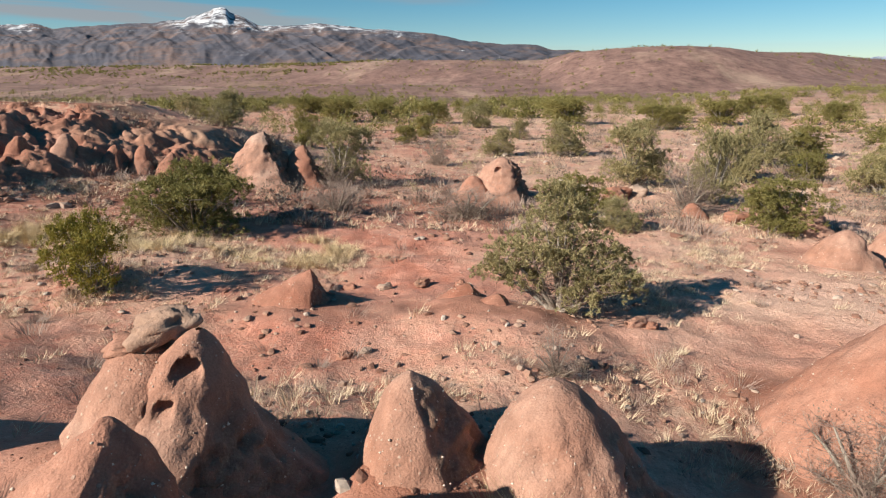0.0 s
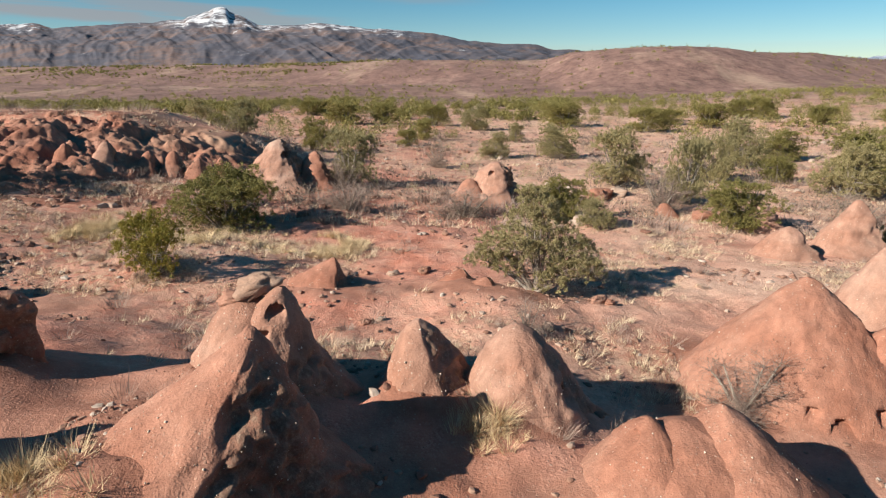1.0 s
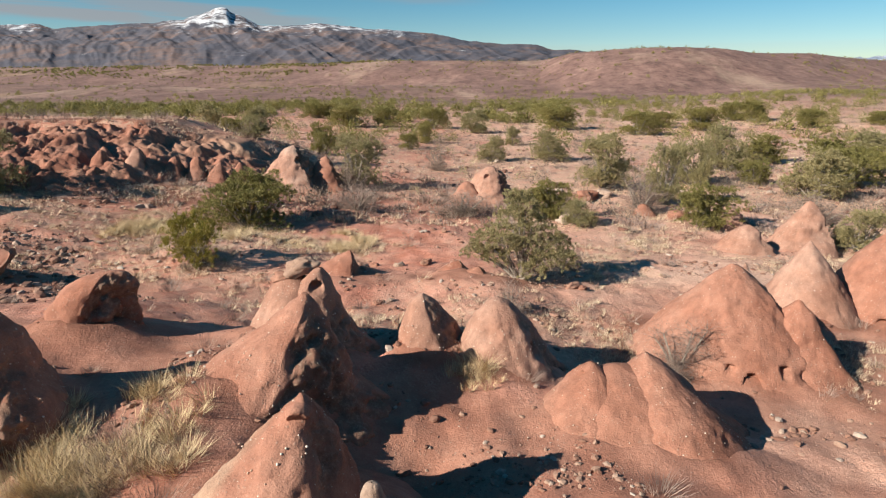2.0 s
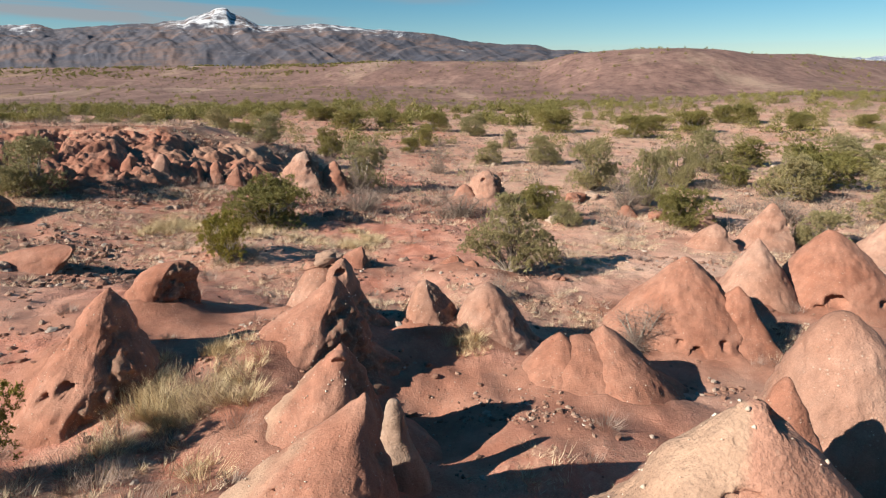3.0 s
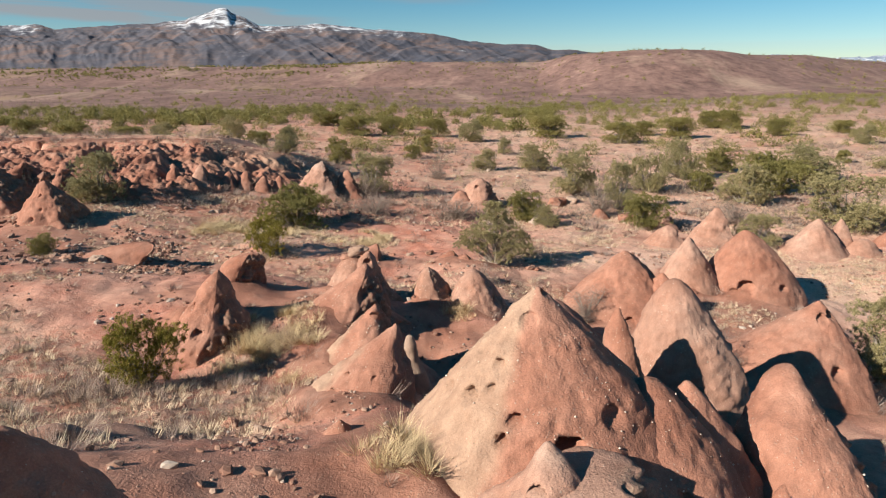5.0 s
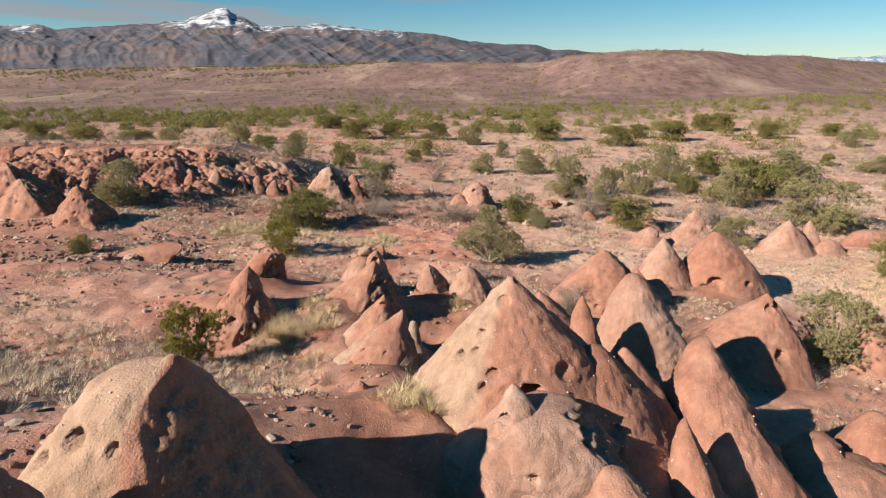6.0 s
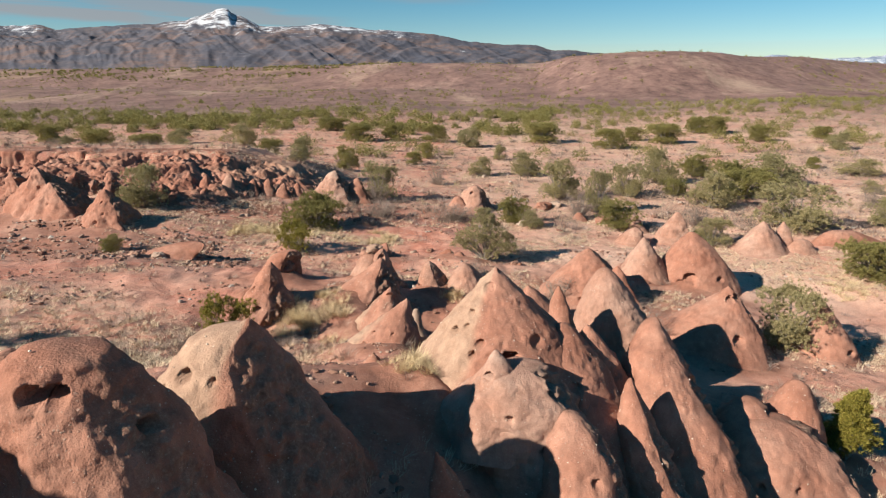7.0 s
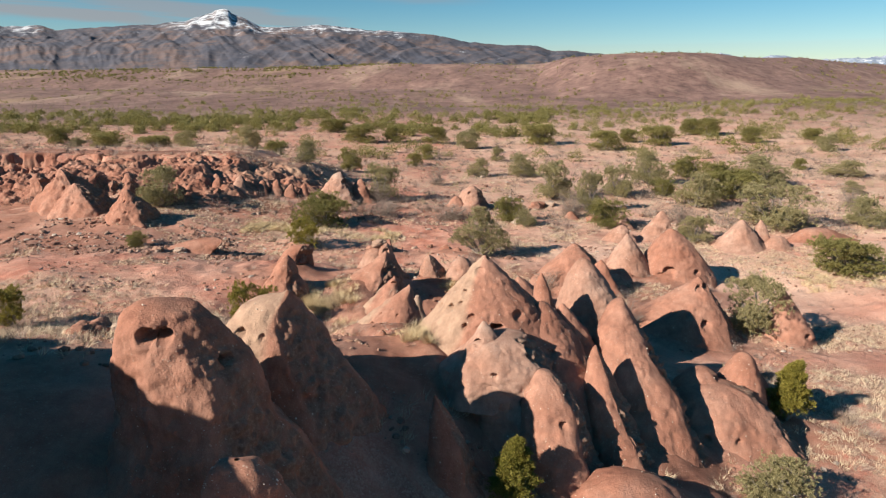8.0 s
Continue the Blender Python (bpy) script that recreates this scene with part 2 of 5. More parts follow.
def straw_material(name, dark, light):
    m, t, b = material(name, 0.8)
    c = ramp(t, island(t), (0.0, dark), (1.0, light))
    c = mix(t, 0.5, c, ramp(t, tnoise(t, 0.5, 3), (0.35, (0.38, 0.37, 0.36)), (0.65, (0.62, 0.62, 0.58))), "OVERLAY")
    t.links.new(c, b.inputs["Base Color"])
    return m


def bark_material():
    m, t, b = material("juniper_bark", 0.9)
    g = tnoise(t, 9.0, 5, 0.65, where(t, (3.0, 3.0, 0.6)))
    t.links.new(ramp(t, g, (0.3, (0.12, 0.095, 0.075)), (0.7, (0.38, 0.33, 0.28))), b.inputs["Base Color"])
    bump(t, b, (g, 0.8, 0.02))
    return m


def stone_material():
    m, t, b = material("loose_stone", 0.9)
    c = ramp(t, island(t), (0.0, (0.160, 0.078, 0.056)), (0.45, (0.250, 0.138, 0.098)), (0.8, (0.315, 0.212, 0.160)), (1.0, (0.400, 0.335, 0.285)))
    g = tnoise(t, 18.0, 4, 0.65)
    c = mix(t, 0.5, c, ramp(t, g, (0.3, (0.35, 0.35, 0.35)), (0.7, (0.65, 0.65, 0.65))), "OVERLAY")
    t.links.new(c, b.inputs["Base Color"])
    bump(t, b, (g, 0.6, 0.02))
    return m


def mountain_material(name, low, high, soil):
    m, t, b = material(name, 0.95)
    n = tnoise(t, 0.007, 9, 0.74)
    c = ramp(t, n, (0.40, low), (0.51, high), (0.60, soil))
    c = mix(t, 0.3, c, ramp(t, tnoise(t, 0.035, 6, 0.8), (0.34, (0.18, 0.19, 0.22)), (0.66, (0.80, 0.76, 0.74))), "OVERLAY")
    level = attribute(t, "snow")
    patch = t.nodes.new("ShaderNodeMath")
    patch.operation = "ADD"
    t.links.new(level, patch.inputs[0])
    t.links.new(grey(t, tnoise(t, 0.02, 10, 0.85), 0.3, 0.7, -1.25, 0.95), patch.inputs[1])
    c = mix(t, times(t, grey(t, patch.outputs["Value"], 0.5, 0.85), 0.9), c, (0.66, 0.68, 0.72))
    t.links.new(c, b.inputs["Base Color"])
    bump(t, b, (tnoise(t, 0.05, 6, 0.75), 0.25, 5.0))
    return m


SOIL = soil_material()
ROCK = rock_material("red_sandstone", *RED_ROCK)
TAN = rock_material("tan_sandstone", (0.272, 0.138, 0.097), (0.329, 0.189, 0.141), (0.376, 0.243, 0.190), 0.65)
DEEP = rock_material("deep_red_sandstone", (0.217, 0.083, 0.055), (0.275, 0.126, 0.086), (0.332, 0.179, 0.134), 0.35)
CAP = rock_material("pale_caprock", (0.290, 0.188, 0.140), (0.343, 0.250, 0.198), (0.396, 0.320, 0.265), 0.5)
LEAF_DARK = leaf_material("juniper_dark", (0.120, 0.112, 0.036), (0.225, 0.195, 0.068), (0.335, 0.285, 0.115))
LEAF_OLIVE = leaf_material("juniper_olive", (0.160, 0.142, 0.066), (0.285, 0.246, 0.126), (0.430, 0.362, 0.212))
LEAF_BRIGHT = leaf_material("juniper_bright", (0.108, 0.101, 0.017), (0.216, 0.188, 0.036), (0.324, 0.259, 0.068))
LEAF_GREY = leaf_material("scrub_grey", (0.125, 0.095, 0.080), (0.205, 0.160, 0.132), (0.29, 0.228, 0.185))
BARK = bark_material()
STRAW = straw_material("dry_grass", (0.40, 0.295, 0.205), (0.64, 0.51, 0.375))
STRAW_GOLD = straw_material("gold_grass", (0.44, 0.325, 0.20), (0.68, 0.54, 0.345))
TWIG = straw_material("dead_twigs", (0.20, 0.142, 0.122), (0.35, 0.262, 0.22))
STONE = stone_material()
PEBBLE = straw_material("white_pebbles", (0.38, 0.29, 0.23), (0.66, 0.57, 0.49))
# Distance haze is mixed into these base colours: greyed, blued and paled.
MOUNTAIN = mountain_material("hazed_mountain_forest", (0.066, 0.068, 0.088), (0.090, 0.082, 0.094), (0.145, 0.100, 0.090))
RANGE = mountain_material("hazed_range_rock", (0.173, 0.215, 0.288), (0.245, 0.289, 0.368), (0.338, 0.370, 0.448))


# ---- building helpers ----
def mesh_of(name, verts, faces, mat, shade=True):
    """A mesh from arrays of corners and of faces that all have as many sides."""
    verts, faces = np.asarray(verts, np.float32), np.asarray(faces, np.int32)
    me = bpy.data.meshes.new(name)
    me.vertices.add(len(verts))
    me.vertices.foreach_set("co", verts.ravel())
    k = faces.shape[1]
    me.loops.add(faces.size)
    me.loops.foreach_set("vertex_index", faces.ravel())
    me.polygons.add(len(faces))
    me.polygons.foreach_set("loop_start", np.arange(0, faces.size, k, dtype=np.int32))
    me.polygons.foreach_set("use_smooth", np.full(len(faces), shade))
    me.update(calc_edges=True)
    me.materials.append(mat)
    return me


def value_layer(me, name, values):
    me.attributes.new(name, "FLOAT", "POINT").data.foreach_set("value", np.asarray(values, np.float32).ravel())


def under(name, me, parent, label=""):
    """A part of a thing."""
    ob = new(name, me)
    ob.parent = parent
    return tagged(ob, label=label)


def grid_faces(rows, cols, wrap=False):
    r, c = np.meshgrid(np.arange(rows - 1), np.arange(cols if wrap else cols - 1), indexing="ij")
    c2 = (c + 1) % cols
    return np.stack([r * cols + c, r * cols + c2, (r + 1) * cols + c2, (r + 1) * cols + c], -1).reshape(-1, 4)


# ---- the lie of the land ----
SWELLS = [  # x, y, height, spread
    (-4, 3.2, 0.65, 1.5), (-0.6, 1.9, -1.15, 1.3), (-3.4, 12.7, 0.5, 1.5), (1.1, 12.4, 0.35, 1.3), (-19, 2, 1.17, 5), (-13, 4, 0.33, 4.5), (-8, 5, 1.21, 4), (-9, -2, -0.2, 4), (-4, -1, 0.24, 3.5), (-4, -5.5, 0.02, 3.5),
    (-1.5, -8.5, 2.12, 3.2), (-9, -9, 1.56, 5), (-4, -14, 1.65, 4.5), (1, -11, -0.58, 3), (5, -11, 0.87, 3), (8, -6, 0.11, 4),
    (14, -5, 0.39, 5),
]
SWELLS += [
    (14, 2, -0.08, 4.5), (2, 0, 0.47, 3.5), (0, 5, 0.82, 3.5), (-3, 8, -0.19, 4), (6, 7, -0.36, 4.5), (12, 10, 0.74, 5),
    (20, 8, -1.34, 7), (-10, 14, -0.69, 5), (-20, 14, 0.67, 8), (-26, 32, 1.97, 10), (-14, -16, 4.34, 7), (6, -16, 0.27, 6),
]
SWELLS += [
    (-1.4, -4.8, 0.26, 1.25), (-2.8, -4.9, -0.24, 1.25), (-3.4, -4.7, -0.21, 1.25), (-0.4, -4.6, 0.52, 1.25), (-1.7, -9.3, -0.12, 1.25), (0.0, -8.0, 0.4, 1.25), (-5.3, -0.5, 0.06, 1.25), (-7.3, 0.3, -0.38, 1.25),
    (-8.5, 2.3, 0.08, 1.25), (-3.4, 2.9, -0.19, 1.25), (-3.0, 2.0, 0.48, 1.25), (-4.2, 3.4, -0.57, 1.25), (1.1, 3.8, -0.26, 1.25), (5.0, 8.1, -0.31, 2.0), (12.3, -0.3, -0.15, 1.25), (15.2, 2.4, -0.15, 1.25),
    (-10.3, -0.1, 0.19, 1.25), (-2.2, -2.9, 0.44, 1.25), (-0.3, 2.6, 0.14, 1.25), (-0.2, 0.6, -0.18, 1.25), (0.6, -2.0, -0.24, 1.25), (-5.0, 2.0, 0.22, 1.25), (-12.5, 9.7, -0.08, 2.0), (-8.3, 15.1, 0.72, 2.0),
    (1.9, 10.5, 0.63, 2.0), (-1.5, -6.5, -0.11, 1.25),
]
APRONS = [  # slopes of wash round the feet of the rocks: x, y, half width, half depth, height
    (1.5, -7.1, 2.8, 2.5, 0.63), (-3.0, 5.4, 1.3, 1.2, 0.38), (-3.3, 3.4, 1.6, 1.4, 0.37), (-0.2, 6.0, 1.0, 1.0, 0.33), (1.4, 5.9, 1.2, 1.2, 0.35), (-2.2, 0.0, 1.3, 1.3, 0.3), (-1.9, -3.3, 1.5, 1.6, 0.3),
    (-7.0, 1.8, 1.2, 1.1, 0.43), (2.9, 3.8, 1.0, 1.2, 0.1), (4.4, 3.6, 1.3, 1.7, 0.14), (7.6, 8.1, 2.6, 2.2, 0.41), (14.5, 11.4, 2.4, 2.2, 0.42),
    (11.7, 11.3, 1.6, 1.6, 0.33), (6.3, -1.7, 2.0, 2.0, 0.41), (11.4, 2.5, 2.9, 2.5, 0.36), (6.2, -8.1, 1.8, 2.4, 0.44), (8.5, -7.3, 1.1, 1.4, 0.44), (9.8, -6.6, 1.0, 1.2, 0.55),
    (16.9, 2.7, 1.3, 1.1, 0.35), (-7.2, 4.9, 1.1, 0.9, 0.34),
]
# crest of the hills by bearing (x over y): bearing, how far, how high
CREST = [
    (-1.2, 1250, 14), (-0.75, 1180, 22), (-0.5, 1150, 24), (-0.27, 1100, 25), (-0.08, 960, 29), (0.02, 880, 28), (0.11, 850, 26),
    (0.16, 840, 27), (0.21, 720, 32), (0.26, 660, 33), (0.33, 625, 34), (0.40, 610, 34), (0.45, 615, 33), (0.50, 640, 30),
    (0.60, 680, 30), (0.65, 720, 27), (0.75, 780, 23), (1.2, 900, 14),
]


def apron(x, y):
    """Height of the wash that slopes from the feet of the rocks."""
    total = 0.0
    for a, b, r, q, h in APRONS:
        d = np.maximum(np.hypot((x - a) / r, (y - b) / q) - 0.72, 0)
        total = np.maximum(total, h * np.exp(-2.6 * d - 1.2 * d * d))
    return total


def near_land(x, y):
    up = np.clip(y, 0, None)
    z = 0.25 - 0.028 * x * np.exp(-(x / 60) ** 2) - 0.012 * up * np.exp(-(up / 150) ** 2)
    for a, b, h, r in SWELLS:
        z = z + h * np.exp(-((x - a) ** 2 + (y - b) ** 2) / (2 * r * r))
    return z + apron(x, y)


def setback(x):
    return np.interp(x, [-60, -20, -16.5, -14.6, -12.7, -10.5], [0, 0, 3.0, 4.4, 5.6, 6.5])


def cliff_share(x, y):
    """How far up the badland cliff a place stands, 0 at its foot, 1 on the tableland."""
    edge = 31.5 + 0.5 * setback(x) + 1.0 * vnoise(x * 0.18, 3.0, seed=51) + 0.9 * vnoise(x * 0.55, 9.0, seed=52)
    back = smooth((56 - y) / 18)
    return smooth((y - edge) / 2.2) * back * smooth((-9.5 - x) / 3.5), np.interp(x, [-60, -20, -19, -17.4, -14, -12, -9], [4.6, 4.3, 4.1, 3.4, 2.7, 1.7, 0.9])


def land(x, y):
    x, y = np.asarray(x, float), np.asarray(y, float)
    z = near_land(x, y)
    up, table = cliff_share(x, y)
    z = z + up * (table - z)
    # plains and hills
    d = np.maximum(y, 1.0)
    bearing = np.clip(x / d, -1.2, 1.2)
    far, high = np.interp(bearing, [c[0] for c in CREST], [c[1] for c in CREST]), np.interp(bearing, [c[0] for c in CREST], [c[2] for c in CREST])
    z = z - (8.0 - 4.5 * smooth(bearing / 0.25)) * np.exp(-((d - 380) / 190) ** 2) * smooth((d - 1) / 40) - 6.0 * smooth((d - 500) / 250) * smooth(-bearing / 0.15 + 0.4)
    z = z + 3.0 * smooth((bearing - 0.3) / 0.3) * np.exp(-((d - 190) / 70) ** 2)
    rise = smooth((d - 0.62 * far) / (0.38 * far))
    rough = smooth((d - 120) / 300)
    knoll = rough * (3.0 * fbm(x / 90, y / 130, seed=61, octaves=4) - 2.2 * ridged(x / 70, y / 210, seed=62, octaves=3) * rise * 0.6)
    z = z * (1 - rise) + high * rise + knoll * (1 - 0.82 * rise ** 6)
    z = z - smooth((d - far * 1.03) / (far * 0.45)) * (high + 14)
    # hummocks, rills and ruts close by
    close = smooth((70 - np.hypot(x, y)) / 40)
    z = z + close * (0.13 * fbm(x / 2.6, y / 2.6, seed=71, octaves=3) + 0.045 * fbm(x / 0.55, y / 0.55, seed=72, octaves=3))
    return z


def grass_share(x, y):
    g = 0.5 + 0.75 * fbm(x / 5.0, y / 4.0, seed=81, octaves=4)
    for a, b, h, r, s in ((-7, 18.5, 0.75, 6, 1.6), (3, 18.5, 0.5, 7, 1.3), (-9.5, -0.8, 0.6, 3.2, 1.8), (-5.0, 0.2, 0.9, 1.2, 2.0), (-8.5, -4.8, 0.5, 3, 1.5), (6.2, 8.9, 0.0, 3, 2),
                          (13, -3.2, 0.75, 3.5, 2.5), (16, 3.5, 0.7, 4, 3), (26, 14, 0.6, 6, 2.5), (-13, 8.7, 0.6, 5, 1.2), (-15, 0.3, 0.6, 5, 1.6), (-12.5, -3.5, 0.6, 3.5, 2.0), (5.5, 5.4, 0.5, 1.5, 2.2), (11, -8.5, 0.7, 3, 2),
                          (-11, 3.9, -1.1, 6, 1.9), (-2.5, -7.5, -0.8, 2.2, 2.0), (0, 12, -0.7, 5, 1.6), (20, 11, -1.0, 7, 3.0), (-12, 11, -0.5, 5, 1.6), (1, 4, -0.9, 4, 3.0), (-4, 24, -0.2, 8, 3)):
        g = g + h * np.exp(-((x - a) / r) ** 2 - ((y - b) / s) ** 2)
    return np.clip(g + 0.22 * smooth((y - 22) / 10) - 2.2 * np.maximum(apron(x, y) - 0.10, 0), 0, 1)


def ground():
    near = np.arange(-14.5, 24.0, 0.145)
    ahead, step = [near[-1]], 0.145
    while ahead[-1] < 3400:
        step *= 1.031
        ahead.append(ahead[-1] + step)
    behind, step = [near[0]], 0.145
    while behind[-1] > -3400:
        step *= 1.16
        behind.append(behind[-1] - step)
    ys = np.array(behind[:0:-1] + list(near) + ahead[1:])
    u = np.linspace(-1, 1, 371)
    u = np.sign(u) * (0.42 * np.abs(u) + 0.58 * np.abs(u) ** 3)
    u = np.concatenate([[-60, -20, -8, -3.5, -2, -1.4, -1.15], u, [1.15, 1.4, 2, 3.5, 8, 20, 60]])
    wide = 34 + 1.08 * np.clip(ys + 6, 0, None)
    x = np.clip(u[None, :] * wide[:, None], -3600, 3600)
    y = np.repeat(ys[:, None], x.shape[1], 1)
    z = land(x, y)
    me = mesh_of("ground", np.stack([x, y, z], -1).reshape(-1, 3), grid_faces(*x.shape), SOIL)
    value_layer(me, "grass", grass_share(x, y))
    stony = 0.35 + 0.8 * fbm(x / 4.2, y / 3.0, seed=84, octaves=3)
    for a, b, h, r, q in ((-6, -5.2, 0.9, 4, 2.0), (-6, 9.2, 1.0, 4.5, 1.8), (1.2, 2.6, 0.9, 1.8, 1.6), (-14, 8, 0.6, 5, 2), (3, 10, 0.5, 3, 1.5), (-1, 24, 0.8, 5, 3), (-13, 12, 0.6, 5, 1.5), (19, 12, -0.8, 8, 4)):
        stony = stony + h * np.exp(-((x - a) / r) ** 2 - ((y - b) / q) ** 2)
    value_layer(me, "gravel", np.clip(stony, 0, 1))
    value_layer(me, "pale", np.clip(smooth((x + 1) / 8) * smooth((y + 2) / 8) * (0.62 + 0.55 * fbm(x / 6, y / 4, seed=83)) + 0.9 * np.exp(-((x - 19) / 7) ** 2 - ((y - 12.5) / 3) ** 2), 0, 1))
    # bare, fine clay washed down round the feet of the rocks
    clay = 0.0
    # The patch at (-8.5, -14) paints a browner, darker shade tone into shadowed soil.
    for a, b, r, q in ((-3.5, 3.2, 2.6, 2.4), (-0.2, 2.8, 2.6, 2.4), (2.6, 2.4, 3.0, 2.0), (-6.6, 4.2, 3.4, 1.3), (-1.8, -1.2, 2.2, 2.2), (0.2, -9.3, 3.0, 2.6), (-2.2, -8.6, 2.2, 1.2), (7.0, 6.6, 3.0, 2.0), (6.5, -1.0, 3.2, 3.0), (12, 6.5, 5.5, 4.0), (-3.0, 12.8, 2.0, 1.0), (1.0, 12.4, 1.8, 0.9), (4.5, -11.6, 2.4, 1.4), (-8.5, -14.0, 5.0, 3.5), (9.5, -6.5, 3.0, 2.0), (-23, 12.5, 7.0, 4.0), (-14, 10.8, 4.5, 1.8), (-31, 17, 6.0, 4.0)):
        clay = np.maximum(clay, 0.85 * smooth(1.55 - np.hypot((x - a) / r, (y - b) / q) + 0.35 * fbm(x / 0.9, y / 0.9, seed=82, octaves=3)))
    value_layer(me, "clay", np.maximum(clay, smooth((apron(x, y) - 0.05 + 0.05 * fbm(x / 0.7, y / 0.7, seed=80, octaves=3)) / 0.12)))
    value_layer(me, "far", smooth((np.hypot(x, y) - 95) / 170))
    return tagged(new("ground", me), label="red desert soil with pebbles and dry litter", category="ground", kind="structure")


ground()


# ---- mountains ----
def mountains():
    """The snow-topped range: a skyline by bearing, spurs and gullies down to its foot."""
    line = [(-1.1, 225), (-0.78, 262), (-0.710, 225), (-0.675, 225), (-0.651, 230), (-0.622, 209), (-0.574, 217), (-0.514, 228), (-0.463, 233), (-0.412, 248), (-0.384, 268), (-0.368, 280), (-0.362, 291), (-0.350, 296), (-0.342, 293), (-0.337, 277), (-0.322, 262), (-0.294, 225), (-0.246, 217), (-0.204, 231), (-0.157, 221), (-0.127, 209), (-0.085, 206), (-0.056, 196), (-0.000, 182), (0.023, 166), (0.065, 149), (0.107, 142), (0.149, 139), (0.161, 130), (0.174, 119), (0.216, 117), (0.276, 98), (0.48, 70), (1.1, 20)]
    snowy = [(-1.1, 0.4), (-0.78, 0.9), (-0.66, 0.9), (-0.61, 0.25), (-0.48, 0.3), (-0.43, 0.8), (-0.38, 1.0), (-0.28, 1.0), (-0.25, 0.7), (-0.2, 1.0), (-0.06, 0.95), (0.02, 0.7), (0.10, 0.3), (0.16, 0.0), (1.1, 0.0)]
    a = np.linspace(-0.95, 0.95, 760)
    v = np.linspace(0, 1, 130)
    A, V = np.meshgrid(a, v)
    top = np.interp(A, [p[0] for p in line], [p[1] for p in line]) + 2.5 * fbm(A * 70, V * 0, seed=91, octaves=4)
    # only the upper slopes follow the summits closely
    broad = sum(np.interp(A + 0.02 * k, [p[0] for p in line], [p[1] for p in line]) for k in range(-5, 6)) / 11
    near_top = smooth((V / 0.8 - 0.35) / 0.6)
    top = top * near_top + np.minimum(broad, 1.25 * top) * (1 - near_top)
    wob = 0.03 * fbm(A * 4, V * 2, seed=92, octaves=3)
    Y = 1750 + 1300 * V + 260 * np.maximum(V - 0.8, 0)
    # spurs that fork as they come down, each with its own gullies
    spur = 0.6 * ridged((A + wob) * 17 - 1.6 * V, V * 1.1, seed=93, octaves=4) + 0.45 * ridged((A - wob) * 27 + 2.0 * V, V * 1.3, seed=99, octaves=4)
    body = np.where(V < 0.8, 0.05 + 0.95 * (V / 0.8) ** 0.85, 1.0 - 1.2 * (V - 0.8))
    Z = top * body + (spur - 0.9) * 12 * np.sin(np.pi * np.clip(V / 0.8, 0, 1)) ** 0.8 + 3 * fbm(A * 45, V * 12, seed=94)
    Z = np.where(V < 0.8, np.minimum(Z, top * (0.30 + 0.70 * V / 0.8)), Z)
    X = A * Y
    Z = Z - 60 * (V < 0.01)
    snow = np.interp(A, [p[0] for p in snowy], [p[1] for p in snowy]) * 0.82 * smooth((Z - 130 - 20 * fbm(A * 60, V * 9, seed=96)) / 95)
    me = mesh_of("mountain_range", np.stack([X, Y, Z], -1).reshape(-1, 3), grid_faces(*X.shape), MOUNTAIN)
    value_layer(me, "snow", snow)
    tagged(new("mountain_range", me), label="distant forested mountain range with snow on its summits", category="mountain", kind="structure")


def far_range(name, a0, a1, dist, line, label, seed, snow):
    a = np.linspace(a0, a1, 160)
    v = np.linspace(0, 1, 26)
    A, V = np.meshgrid(a, v)
    top = np.interp(A, [p[0] for p in line], [p[1] for p in line]) + 3 * fbm(A * 60, 0, seed=seed)
    Z = -30 + (top + 30) * np.sin(np.pi * np.clip(V * 0.8, 0, 1)) ** 0.8 + 8 * (ridged(A * 30, V * 1.5, seed=seed + 1) - 0.9) * np.sin(np.pi * V)
    Y = dist + 380 * V
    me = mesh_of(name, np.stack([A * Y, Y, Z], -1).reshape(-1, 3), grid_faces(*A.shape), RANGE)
    value_layer(me, "snow", np.full(A.size, snow) * smooth((Z.ravel() - 40) / 60))
    tagged(new(name, me), label=label, category="mountain", kind="structure")


mountains()
far_range("far_mesa", 0.28, 0.66, 3100, [(0.28, 60), (0.42, 100), (0.45, 126), (0.50, 108), (0.55, 112), (0.60, 84), (0.66, 40)], "mesa far beyond the hill, haze blue in its colour", 95, 0.0)
far_range("pale_range", 0.54, 0.95, 3400, [(0.54, 60), (0.62, 100), (0.66, 112), (0.70, 124), (0.75, 120), (0.95, 90)], "snow-dusted range on the skyline, paled for haze", 97, 0.55)


# ---- hoodoos ----
def piece_of(name, verts, faces, mat, layers):
    """A mesh of some faces of a larger one, with its layers of values."""
    kept = np.unique(faces)
    index = np.zeros(len(verts), np.int64)
    index[kept] = np.arange(len(kept))
    me = mesh_of(name, verts[kept], index[faces], mat)
    for key, values in layers.items():
        value_layer(me, key, values.ravel()[kept])
    return me


